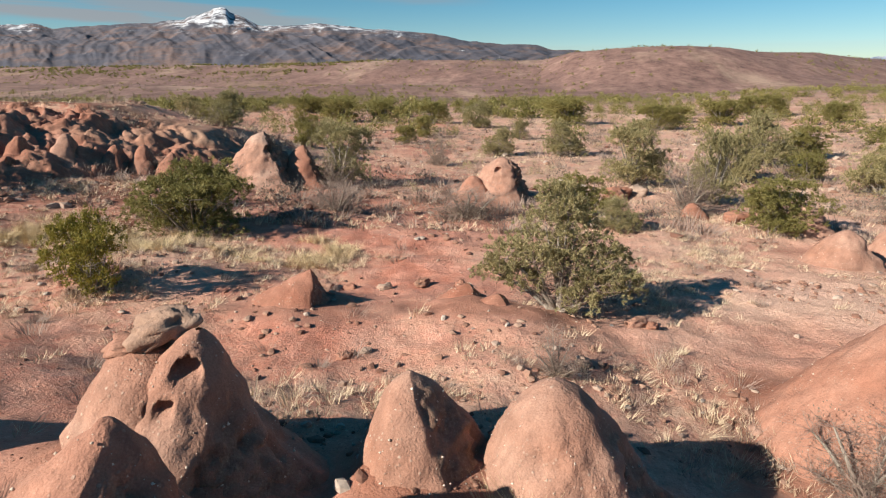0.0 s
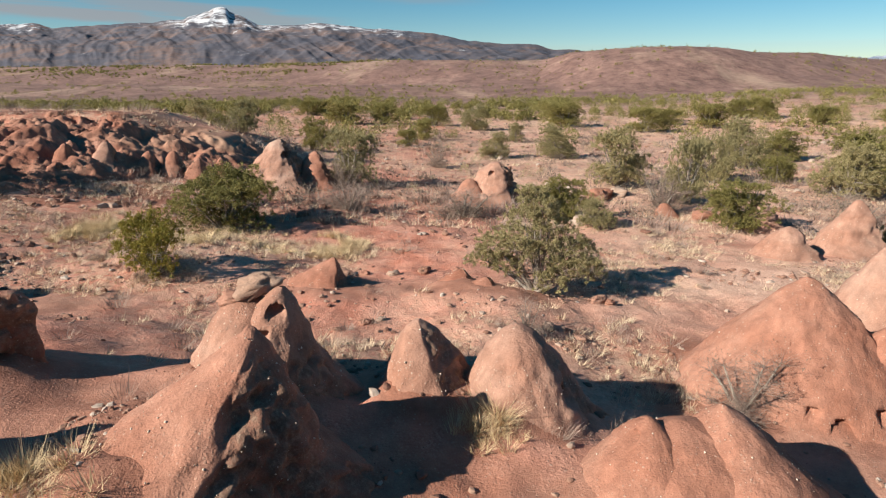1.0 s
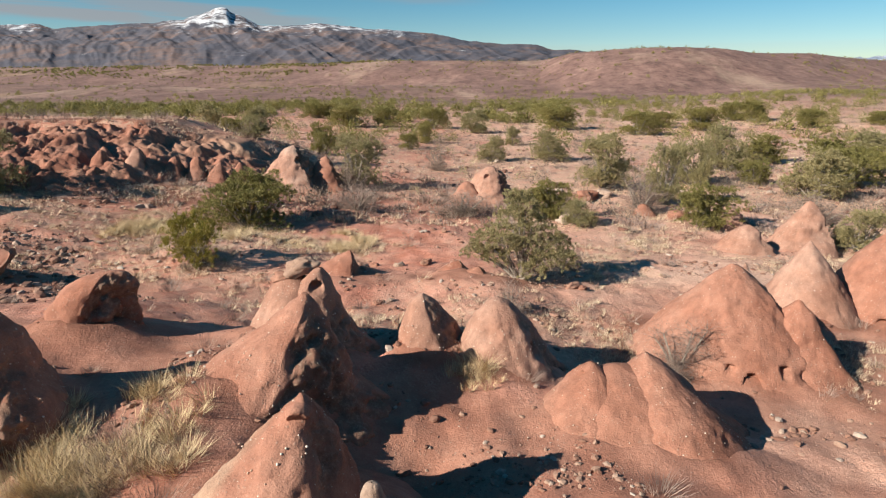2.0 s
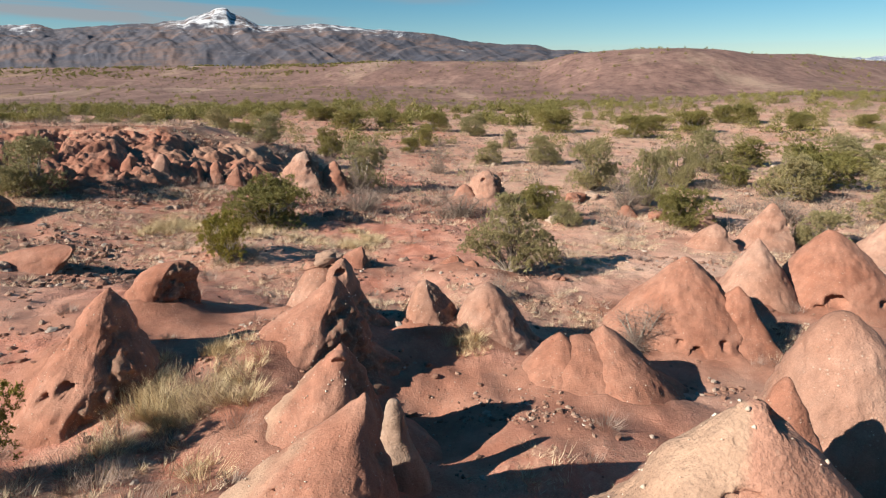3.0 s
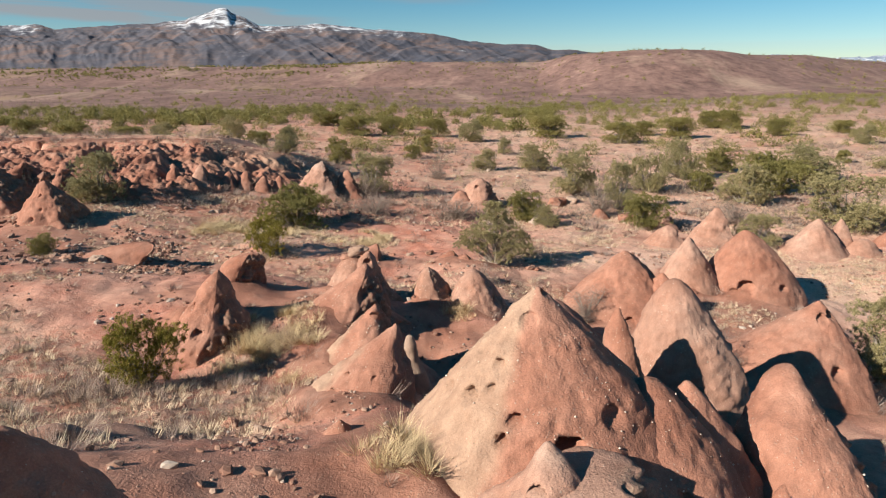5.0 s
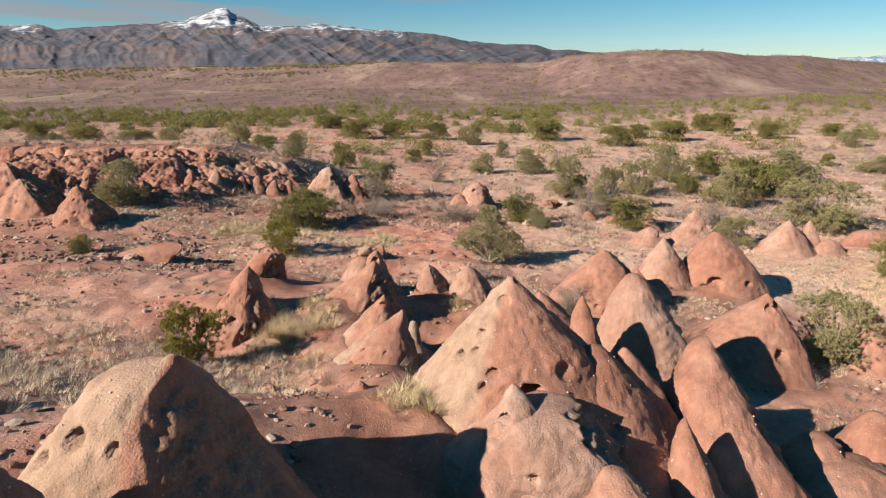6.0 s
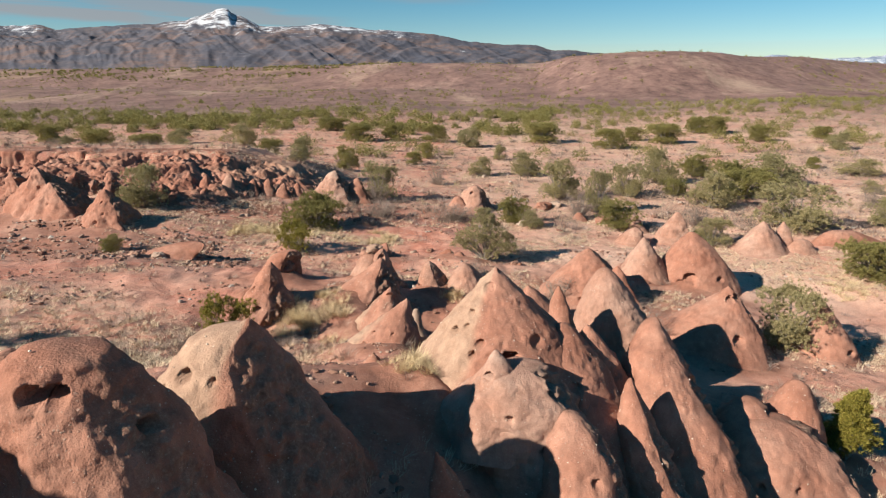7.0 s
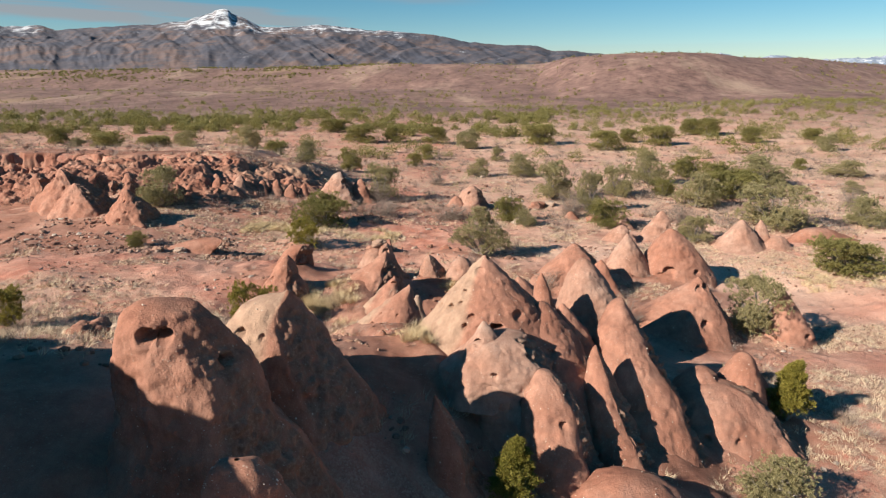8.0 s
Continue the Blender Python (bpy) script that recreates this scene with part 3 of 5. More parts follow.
def loft(z, tx, tz, rows, base, skirt):
    """West and east edge of a rock at the heights z, by its sections, rounded at the tip and spreading below the lowest."""
    first, last = rows[0], rows[-1]
    levels, west, east = [tz], [tx], [tx]
    for f in (0.06, 0.2, 0.45, 0.75):
        levels.append(tz + f * (first[0] - tz))
        west.append(tx + math.sqrt(f) * (first[1] - tx))
        east.append(tx + math.sqrt(f) * (first[2] - tx))
    for level, w, e in rows:
        levels.append(level), west.append(w), east.append(e)
    drop = max(last[0] - base, 0.0) + 0.5
    levels.append(last[0] - drop), west.append(last[1] - 0.5 * skirt * drop), east.append(last[2] + 0.5 * skirt * drop)
    levels = np.array(levels)
    out = []
    for edge in (west, east):
        e = np.zeros_like(z)
        for shift in (-0.04, -0.02, 0.0, 0.02, 0.04):
            reach = shift * np.clip((tz - z) / 0.4, 0, 1) * 2
            e = e + np.interp(-(z + reach), -levels, edge) / 5
        out.append(e)
    return out[0], out[1]


def hoodoo(top, across, deep, foot, taper, mat=None, label="", seed=1, cut=None, pits=(), lump=0.10, rill=0.05, tip=0.07, step=0.09, name="hoodoo", low=0.0, group="sandstone hoodoos", skirt=1.15, cap=0.0, flare=0.16, pebbles=0, buff_or_lit=None, rows=None, sides=None):
    """A weathered sandstone cone. top: its tip; across: its west and east edge at the height foot; deep: its middle and
    half depth there.
    taper: 1 a straight cone, 0.5 a dome. cut: (bearing in degrees, share of the radius, roughness) of a broken, crusted
    side, coloured dark as in shade.
    pits: weathered holes (x, y, z, radius, depth). buff_or_lit: (bearing, share) of a face coloured paler, as lit by
    the sun.
    rows: sections (height, west edge, east edge) from the top down, in place of across and taper; foot is then the
    lowest. sides: how the west and the east side widen downwards, 1 straight, less bulging, more hollow."""
    tx, ty, tz = top
    cx, rx = (across[0] + across[1]) / 2, (across[1] - across[0]) / 2
    cy, ry = deep
    ring = np.linspace(0, 2 * np.pi, 24)
    base = float(np.min(land(cx + 1.25 * rx * np.cos(ring), cy + 1.25 * ry * np.sin(ring)))) - 0.35 - low
    base = min(base, foot - 0.1)
    tall = tz - foot
    around = int(np.clip(4.7 * max(rx, ry) / step, 36, 380))
    up = int(np.clip(1.05 * (tz - base) / step, 22, 220))
    share = np.linspace(0, 1, up) ** 1.25                  # 0 at the tip
    z = tz - share * (tz - base)
    t = (tz - z) / tall                                    # 1 at the foot
    s = np.where(t < tip, tip ** taper * np.sqrt(np.maximum(t, 0) / tip), np.maximum(t, 1e-6) ** taper)
    s = np.where(t > 1, 1 + (t - 1) * skirt, s) + flare * np.clip((t - 0.55) / 0.45, 0, 1.5) ** 2
    h = np.clip(1 - t, 0, 1)
    ang = np.linspace(0, 2 * np.pi, around, endpoint=False)
    S, A = np.meshgrid(s, ang, indexing="ij")
    Z, Hh = np.repeat(z[:, None], around, 1), np.repeat(h[:, None], around, 1)
    size = (rx + ry) / 2
    ca, sa = np.cos(A), np.sin(A)
    if sides:
        rows = [(tz - f * tall, tx + (across[0] - tx) * f ** sides[0], tx + (across[1] - tx) * f ** sides[1]) for f in (0.03, 0.08, 0.16, 0.28, 0.42, 0.58, 0.78, 1.0)]
    if rows:
        west, east = loft(z, tx, tz, rows, base, skirt)
        S = np.repeat(((east - west) / (2 * rx))[:, None], around, 1)
    X = cx + (tx - cx) * Hh + S * rx * ca
    Y = cy + (ty - cy) * Hh + S * ry * sa
    # broken side away from the sun, its crust coloured dark for shade too
    crust_shade = np.zeros_like(X)
    if cut:
        b, keep, rough = radians(cut[0]), cut[1], cut[2]
        ax, ay = cx + (tx - cx) * Hh, cy + (ty - cy) * Hh
        out = (X - ax) * math.cos(b) + (Y - ay) * math.sin(b)
        wob = keep + 0.14 * min(rx, ry) / size * fbm(Y / size * 1.2, Z / size * 1.5, seed=seed + 40, octaves=3)
        limit = wob * size * S
        over = np.maximum(out - limit, 0)
        X, Y = X - over * 0.86 * math.cos(b), Y - over * 0.86 * math.sin(b)
        crust_shade = smooth(over / (0.12 * size) + 0.0)
    if rows:
        lo, hi = X.min(1, keepdims=True), X.max(1, keepdims=True)
        X = west[:, None] + (X - lo) / (hi - lo + 1e-9) * (east - west)[:, None]
    # lumps, flutes and grain
    weight = np.minimum(S * size, 1.0) / 1.0 * np.clip(size, 0.3, 1.4)
    n = lump * (fbm(X / (0.9 * size), Y / (0.9 * size), Z / (0.8 * size), seed, 3)) + 0.32 * lump * fbm(X / 0.45, Y / 0.45, Z / 0.4, seed + 7, 3) + (0.03 * fbm(X / 0.2, Y / 0.2, Z / 0.17, seed + 9, 3) - 0.035 * np.maximum(vnoise(X / 0.3, Y / 0.3, Z / 0.22, seed + 15) - 0.35, 0))
    n = n - rill * np.maximum(ridged(A * 2.2 / np.pi * 2 + 0.4 * Z, Z * 0.18, 0, seed + 11, 2) - 0.7, 0) * np.clip(1 - Hh, 0, 1)
    if cut:
        rough_n = cut[2] * (0.9 * fbm(X / 0.17, Y / 0.17, Z / 0.15, seed + 21, 3) + 0.55 * ridged(X / 0.45, Y / 0.45, Z / 0.6, seed + 23, 3) - 0.4)
        n = n + crust_shade * rough_n
    n = n * (0.25 + 0.75 * np.clip(weight, 0, 1))
    X, Y = X + n * ca, Y + n * sa
    Z = Z + 0.35 * n * Hh * smooth(t / 0.05)[:, None]
    # holes
    for px, py, pz, pr, pd in pits:
        d2 = (X - px) ** 2 + (Y - py) ** 2 + (Z - pz) ** 2
        k = np.unravel_index(np.argmin(d2), d2.shape)
        qx, qy, qz = X[k], Y[k], Z[k]
        q = ((X - qx) ** 2 + (Y - qy) ** 2 + ((Z - qz) * 1.15) ** 2) / (pr * pr)
        push = pd * 2.5 * np.clip((1 - q) / 0.55, 0, 1) ** 0.6
        X, Y, Z = X - push * ca[k], Y - push * sa[k], Z + 0.15 * push
    verts = np.stack([X, Y, Z], -1).reshape(-1, 3)
    quads = grid_faces(up, around, True)[:, ::-1]
    layers = {"crust_shade": np.clip(crust_shade, 0, 1), "cap": cap * smooth((0.34 - t) / 0.3)[:, None] * np.ones((1, around))}
    # Sun-facing side: buff rock tone and lit tone painted as one.
    if buff_or_lit:
        lie = ((X - cx - (tx - cx) * Hh) * math.cos(radians(buff_or_lit[0])) + (Y - cy - (ty - cy) * Hh) * math.sin(radians(buff_or_lit[0]))) / (size * S + 0.05)
        layers["buff_or_lit"] = smooth((lie - buff_or_lit[1]) / 0.22 + 0.5 * fbm(X / 0.8, Y / 0.8, Z / 1.2, seed + 31, 3))
    flank = layers["crust_shade"].ravel()[quads].mean(1) > 0.55
    if flank.sum() < 60:
        flank[:] = False
    ob = new(name, piece_of(name, verts, quads[~flank], mat or ROCK, layers))
    if flank.any():
        under("crusted_flank", piece_of("crusted_flank", verts, quads[flank], mat or ROCK, layers), ob, "rough pebbly broken flank, crust and shade darkened into its colour")
    if pebbles:
        part_pebbles(ob, verts, np.repeat(np.where(t < 1.05, s * np.gradient(share), 0)[:, None], around, 1).ravel(), pebbles, seed, (cx, cy))
    return tagged(ob, label=label or "weathered red sandstone hoodoo rising from the soil", category="hoodoo", group=group)


def part_pebbles(parent, verts, ok, count, seed, centre):
    """Pebbles that stand out of the weathered face, too small to pick apart."""
    g = np.random.default_rng(seed)
    p = verts[g.choice(len(verts), count, p=ok / ok.sum())] + g.normal(0, 0.02, (count, 3)) * np.array([0, 0, 1])
    d = np.array([(1, 0, 0), (-1, 0, 0), (0, 1, 0), (0, -1, 0), (0, 0, 1), (0, 0, -1)], float)
    f = np.array([(0, 2, 4), (2, 1, 4), (1, 3, 4), (3, 0, 4), (2, 0, 5), (1, 2, 5), (3, 1, 5), (0, 3, 5)])
    r = 0.006 + 0.020 * g.uniform(0, 1, count) ** 4
    inward = np.array(centre) - p[:, :2]
    p[:, :2] += inward / (np.linalg.norm(inward, axis=1)[:, None] + 1e-6) * (0.6 * r)[:, None]
    v = p[:, None, :] + d[None] * g.uniform(0.6, 1.2, (count, 6, 1)) * r[:, None, None]
    me = mesh_of("pebble_crust", v.reshape(-1, 3), (f[None] + (np.arange(count) * 6)[:, None, None]).reshape(-1, 3), PEBBLE, True)
    tagged(under("pebble_crust", me, parent, "pale pebbles set in the rock face"), kind="stuff")


def slab(name, parent, centre, size, seed, mat, label="", turn=0.0, tilt=0.0, roll=0.0):
    """A rounded, pitted block of caprock, as a part."""
    lat, lon = np.meshgrid(np.linspace(0.02, np.pi - 0.02, 22), np.linspace(0, 2 * np.pi, 36, endpoint=False), indexing="ij")
    p = np.stack([np.sin(lat) * np.cos(lon), np.sin(lat) * np.sin(lon), np.cos(lat)], -1)
    p = np.sign(p) * np.abs(p) ** 0.72
    n = 1 + 0.34 * fbm(p[..., 0] * 1.6, p[..., 1] * 1.6, p[..., 2] * 1.6, seed, 4)
    p = p * n[..., None] * np.array(size)
    m = pose(*centre, tilt, roll, turn)
    r = np.array(m.to_3x3())
    v = p.reshape(-1, 3) @ r.T + np.array(centre)
    me = mesh_of(name, v, grid_faces(22, 36, True)[:, ::-1], mat)
    value_layer(me, "cap", np.zeros(len(v)))
    value_layer(me, "crust_shade", np.clip(0.4 * fbm(v[:, 0] * 3, v[:, 1] * 3, v[:, 2] * 3, seed + 3) + 0.1, 0, 1))
    if parent is None:
        return new(name, me)
    return under(name, me, parent, label)


PLAIN = "smooth orange-red sandstone cone with small weathered holes"
CRUSTED = "red sandstone hoodoo with a shade-darkened pebbly broken side"
DOME = "rounded orange sandstone dome standing on pale soil"

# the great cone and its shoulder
hoodoo((1.58, -6.7, 6.23), (-0.5, 4.2), (-6.95, 2.1), 3.8, 0.8, ROCK, "large tan sandstone cone dotted with white pebbles and holes", 3, (-8, 0.86, 0.07), sides=(0.86, 0.95), pebbles=900, buff_or_lit=(178, 0.40), step=0.04, lump=0.07, skirt=1.3, pits=[(0.55, -7.44, 4.82, 0.15, 0.16), (1.15, -8.02, 4.75, 0.12, 0.09), (0.96, -7.38, 5.30, 0.09, 0.07), (1.38, -7.11, 5.87, 0.15, 0.03), (0.30, -6.91, 4.71, 0.08, 0.07), (0.86, -7.56, 5.04, 0.07, 0.05),
             (0.97, -8.13, 4.53, 0.11, 0.12), (1.72, -6.78, 6.18, 0.08, 0.07), (2.40, -7.80, 4.73, 0.18, 0.06), (1.78, -8.26, 4.52, 0.21, 0.26), (3.31, -7.46, 3.84, 0.22, 0.28)])
hoodoo((3.88, -6.85, 4.76), (2.27, 6.05), (-7.08, 1.89), 1.32, 0.8, ROCK, "rounded red shoulder against the large cone", 4, (0, 0.8, 0.06), sides=(0.88, 0.78), pebbles=300, step=0.05, lump=0.06, skirt=1.6)
hoodoo((3.25, -7.05, 4.9), (0.7, 5.0), (-7.5, 2.2), 2.9, 0.72, ROCK, "smooth red saddle between the large cone and its shoulder", 76, (5, 0.85, 0.06), step=0.05, lump=0.07, pebbles=600, pits=[(2.35, -8.3, 4.45, 0.16, 0.05), (3.3, -8.6, 4.0, 0.14, 0.1), (2.9, -8.9, 3.7, 0.1, 0.08)], skirt=0.6, flare=0.05)
# the pair with the caprock
b1 = hoodoo((-2.51, 5.6, 3.11), (-4.31, -1.62), (5.45, 1.21), 1.53, 0.8, TAN, "tan hoodoo with an overhanging caprock and a hollow top", 5, (-28, 0.86, 0.1), sides=(0.83, 1.02), pebbles=600, step=0.045, lump=0.1, skirt=1.6, pits=[(-2.50, 5.20, 2.84, 0.16, 0.10), (-2.70, 5.10, 2.46, 0.11, 0.07)])
slab("caprock", b1, (-2.92, 5.75, 3.06), (0.36, 0.26, 0.15), 7, CAP, "grey lichened caprock slab", 8, 6, -14)
slab("caprock", b1, (-3.3, 5.7, 2.88), (0.26, 0.2, 0.08), 8, TAN, "thin tan overhanging ledge", -10, 4, -8)
hoodoo((-3.1, 5.7, 2.98), (-4.1, -2.0), (5.6, 1.05), 1.4, 0.55, TAN, "tan shoulder under the caprock", 78, step=0.05, pebbles=300, pits=[(-2.9, 5.2, 2.4, 0.12, 0.06)])
hoodoo((-2.42, 3.7, 3.27), (-4.72, -1.6), (3.24, 1.5), 1.64, 0.8, ROCK, CRUSTED, 6, (-35, 0.72, 0.12), sides=(1.04, 0.57), pebbles=600, step=0.045, lump=0.09, skirt=2.2)
hoodoo((-0.38, 6.2, 2.31), (-1.19, 0.8), (6.08, 1.0), 0.94, 0.8, TAN, CRUSTED, 7, (-25, 0.66, 0.1), sides=(0.57, 0.84), pebbles=600, step=0.045, lump=0.07, skirt=1.6)
hoodoo((1.29, 6.1, 2.25), (0.2, 2.6), (5.95, 1.22), 0.78, 0.8, TAN, "tan pebbly hoodoo with two dark holes at its foot", 8, (-20, 0.86, 0.08), sides=(0.62, 0.62), pebbles=600, step=0.045, lump=0.07, skirt=1.6, pits=[(1.79, 5.46, 1.27, 0.15, 0.17), (2.07, 5.45, 1.02, 0.10, 0.1)])
hoodoo((-1.74, 0.5, 3.1), (-3.4, -0.95), (0.1, 1.3), 1.5, 0.8, ROCK, "broad red hoodoo with a knobbed, hollowed top", 9, (-22, 0.84, 0.1), sides=(0.95, 0.62), pebbles=600, buff_or_lit=(178, 0.6), step=0.045, lump=0.1, skirt=2.4, pits=[(-1.73, 0.55, 2.8, 0.2, 0.2), (-3.13, -1.09, 1.26, 0.18, 0.18), (-2.83, -0.80, 1.58, 0.10, 0.1), (-2.30, -0.89, 1.63, 0.09, 0.08)])
hoodoo((-0.92, -2.3, 3.73), (-3.3, -0.5), (-3.2, 1.6), 2.0, 0.8, ROCK, PLAIN, 10, (-15, 0.86, 0.07), sides=(0.9, 0.5), pebbles=300, buff_or_lit=(178, 0.7), step=0.045, lump=0.09, skirt=2.4, pits=[(-2.12, -3.43, 3.08, 0.11, 0.09), (-2.42, -3.6, 2.8, 0.15, 0.14), (-2.3, -3.2, 3.2, 0.07, 0.06), (-1.3, -3.6, 3.0, 0.06, 0.05), (-1.9, -3.8, 2.7, 0.07, 0.05)])
hoodoo((-0.70, -0.75, 2.72), (-0.92, -0.45), (-0.75, 0.2), 1.9, 0.35, CAP, "thin pale finger of rock beside a larger hoodoo", 11, lump=0.05, step=0.04, low=0.4)
hoodoo((-6.61, 2.0, 3.6), (-8.3, -5.5), (1.45, 1.6), 1.6, 0.8, ROCK, "red hoodoo with eye-like holes and a shade-darkened pebbly side", 12, (-30, 0.8, 0.15), sides=(0.91, 0.91), pebbles=600, step=0.04, lump=0.11, skirt=2.0, pits=[(-6.85, 0.6, 2.06, 0.15, 0.13), (-7.15, 0.5, 1.84, 0.14, 0.10), (-6.59, 0.89, 1.46, 0.11, 0.11), (-6.42, 1.08, 1.62, 0.12, 0.11), (-7.2, 1.3, 2.7, 0.12, 0.1)])
hoodoo((-6.55, 5.0, 3.23), (-8.38, -6.11), (5.0, 0.9), 1.76, 0.8, ROCK, CRUSTED, 13, (-38, 0.55, 0.18), rows=[(3.12, -7.19, -6.28), (2.86, -7.63, -6.21), (2.52, -7.92, -6.27), (2.02, -8.22, -6.15), (1.76, -8.38, -6.11)], pebbles=300, step=0.045)
# the twins and the western group
hoodoo((2.98, 4.3, 1.59), (1.9, 3.75), (3.9, 1.25), 0.55, 0.8, ROCK, PLAIN, 14, None, sides=(0.9, 0.6), pebbles=300, step=0.045, lump=0.05, skirt=2.8, pits=[(2.81, 4.15, 1.26, 0.11, 0.07)])
hoodoo((4.06, 4.35, 1.77), (3.1, 5.7), (3.8, 1.7), 0.4, 0.8, ROCK, PLAIN, 15, (0, 0.84, 0.08), sides=(0.75, 0.76), pebbles=600, step=0.045, lump=0.05, skirt=2.8)
hoodoo((3.5, 4.3, 1.52), (2.0, 5.6), (3.8, 1.5), 0.4, 0.8, ROCK, "smooth red saddle joining two rounded cones", 81, sides=(0.6, 0.6), pebbles=300, step=0.045, lump=0.05, skirt=2.6)
hoodoo((7.65, 8.5, 2.26), (5.03, 10.23), (8.24, 2.21), -0.28, 0.8, ROCK, "broad orange sandstone mound with a row of holes low down", 16, (-12, 0.8, 0.09), sides=(0.92, 0.69), pebbles=300, step=0.06, lump=0.06, skirt=1.6, pits=[(7.08, 6.75, -0.04, 0.14, 0.09), (7.45, 6.59, -0.16, 0.22, 0.11), (8.25, 6.66, 0.01, 0.14, 0.11), (8.71, 6.66, -0.13, 0.12, 0.09)])
hoodoo((9.0, 7.6, 1.6), (7.6, 10.5), (7.7, 1.2), -0.1, 0.8, ROCK, CRUSTED, 17, (10, 0.5, 0.08), step=0.07, pebbles=300)
hoodoo((14.25, 11.8, 2.27), (12.1, 16.96), (11.54, 2.19), -0.74, 0.8, ROCK, DOME, 18, (0, 0.88, 0.08), sides=(0.71, 0.61), pebbles=300, step=0.07, lump=0.05, skirt=1.6, pits=[(13.83, 10.09, 0.0, 0.38, 0.19), (13.31, 10.18, -0.24, 0.2, 0.12), (15.36, 10.03, -0.05, 0.19, 0.1)])
hoodoo((11.58, 11.6, 2.01), (10.11, 13.33), (11.41, 1.61), -0.36, 0.8, TAN, DOME, 19, None, sides=(0.86, 0.86), pebbles=300, step=0.07, lump=0.05, skirt=1.6)
hoodoo((5.79, -1.4, 4.49), (4.35, 8.34), (-1.6, 2.0), 0.41, 0.8, TAN, "tall tan sandstone dome with a pale pebbly top", 20, (-10, 0.84, 0.07), sides=(0.52, 0.68), pebbles=400, step=0.05, lump=0.05, skirt=1.6)
hoodoo((3.84, -3.4, 4.55), (3.15, 5.3), (-3.8, 1.42), 0.74, 0.8, ROCK, "slender leaning spire of red rock", 21, (-10, 0.7, 0.08), sides=(0.59, 0.84), pebbles=300, step=0.045, lump=0.07, skirt=1.6)
hoodoo((12.28, 2.9, 2.24), (8.48, 14.27), (2.6, 2.46), -0.35, 0.8, ROCK, "massive red sandstone hump with a shade-darkened eroded flank", 22, (-15, 0.84, 0.14), sides=(1.06, 0.8), pebbles=300, step=0.06, lump=0.06, skirt=1.6, pits=[(12.17, 2.32, 1.90, 0.18, 0.12), (12.10, 1.22, 0.44, 0.24, 0.15), (12.6, 2.40, 1.98, 0.22, 0.18)])
# the fins
hoodoo((5.85, -6.2, 4.69), (4.42, 8.03), (-8.0, 2.35), 1.04, 0.8, ROCK, "steep red fin running down into the gully", 23, (-12, 0.62, 0.15), sides=(0.45, 0.93), pebbles=700, step=0.045, lump=0.08, skirt=1.6, pits=[(7.45, -8.3, 1.5, 0.13, 0.16), (7.75, -8.55, 1.05, 0.15, 0.18), (7.0, -7.9, 2.2, 0.08, 0.08), (8.2, -8.9, 0.8, 0.1, 0.1)])
hoodoo((2.82, -9.9, 4.2), (1.98, 4.3), (-10.9, 1.17), 1.81, 0.8, ROCK, "tall rounded red buttress in the gully", 28, (-12, 0.78, 0.13), sides=(0.5, 0.48), pebbles=600, step=0.04, lump=0.08, skirt=1.6, pits=[(3.45, -11.3, 2.3, 0.11, 0.13), (3.2, -10.9, 3.2, 0.09, 0.1)])
hoodoo((4.52, -8.55, 4.22), (3.97, 5.99), (-9.9, 1.31), 1.42, 0.8, ROCK, "narrow red fin with a shade-darkened pebbly edge", 29, (-14, 0.62, 0.16), sides=(0.44, 0.99), pebbles=600, step=0.04, lump=0.07, skirt=1.6, pits=[(5.35, -10.0, 1.9, 0.12, 0.15), (5.15, -9.8, 2.3, 0.09, 0.12)])
hoodoo((8.5, -6.35, 2.42), (7.0, 9.9), (-7.2, 1.35), 0.6, 0.8, ROCK, "low rounded red fin", 30, (-10, 0.75, 0.12), sides=(0.5, 0.5), pebbles=500, step=0.05, lump=0.07, skirt=1.6, pits=[(8.8, -7.3, 1.2, 0.1, 0.12)])
hoodoo((10.05, -5.95, 2.71), (8.84, 10.79), (-6.5, 1.17), 0.41, 0.8, ROCK, "low rounded red fin", 31, (0, 0.85, 0.08), sides=(0.57, 0.41), pebbles=500, step=0.05, lump=0.06, skirt=1.6, pits=[(9.5, -6.9, 1.1, 0.14, 0.16)])
hoodoo((8.7, -6.9, 2.15), (6.7, 11.0), (-7.4, 1.5), 0.6, 0.8, ROCK, "broad red shoulder joining the steep fin to the low ones", 79, (-5, 0.8, 0.1), sides=(0.42, 0.42), pebbles=700, step=0.045, lump=0.12, skirt=1.4, pits=[(8.0, -8.6, 1.3, 0.1, 0.12), (8.9, -8.5, 1.1, 0.09, 0.1)])
hoodoo((1.43, -8.82, 5.05), (0.75, 2.3), (-9.0, 0.75), 4.1, 0.85, TAN, "whitish weathered knob on the pitted hoodoo", 25, (10, 0.7, 0.1), step=0.03, cap=0.35, lump=0.12, low=-1.2, skirt=0.5, tip=0.12, pits=[(1.25, -9.2, 4.6, 0.12, 0.1)])
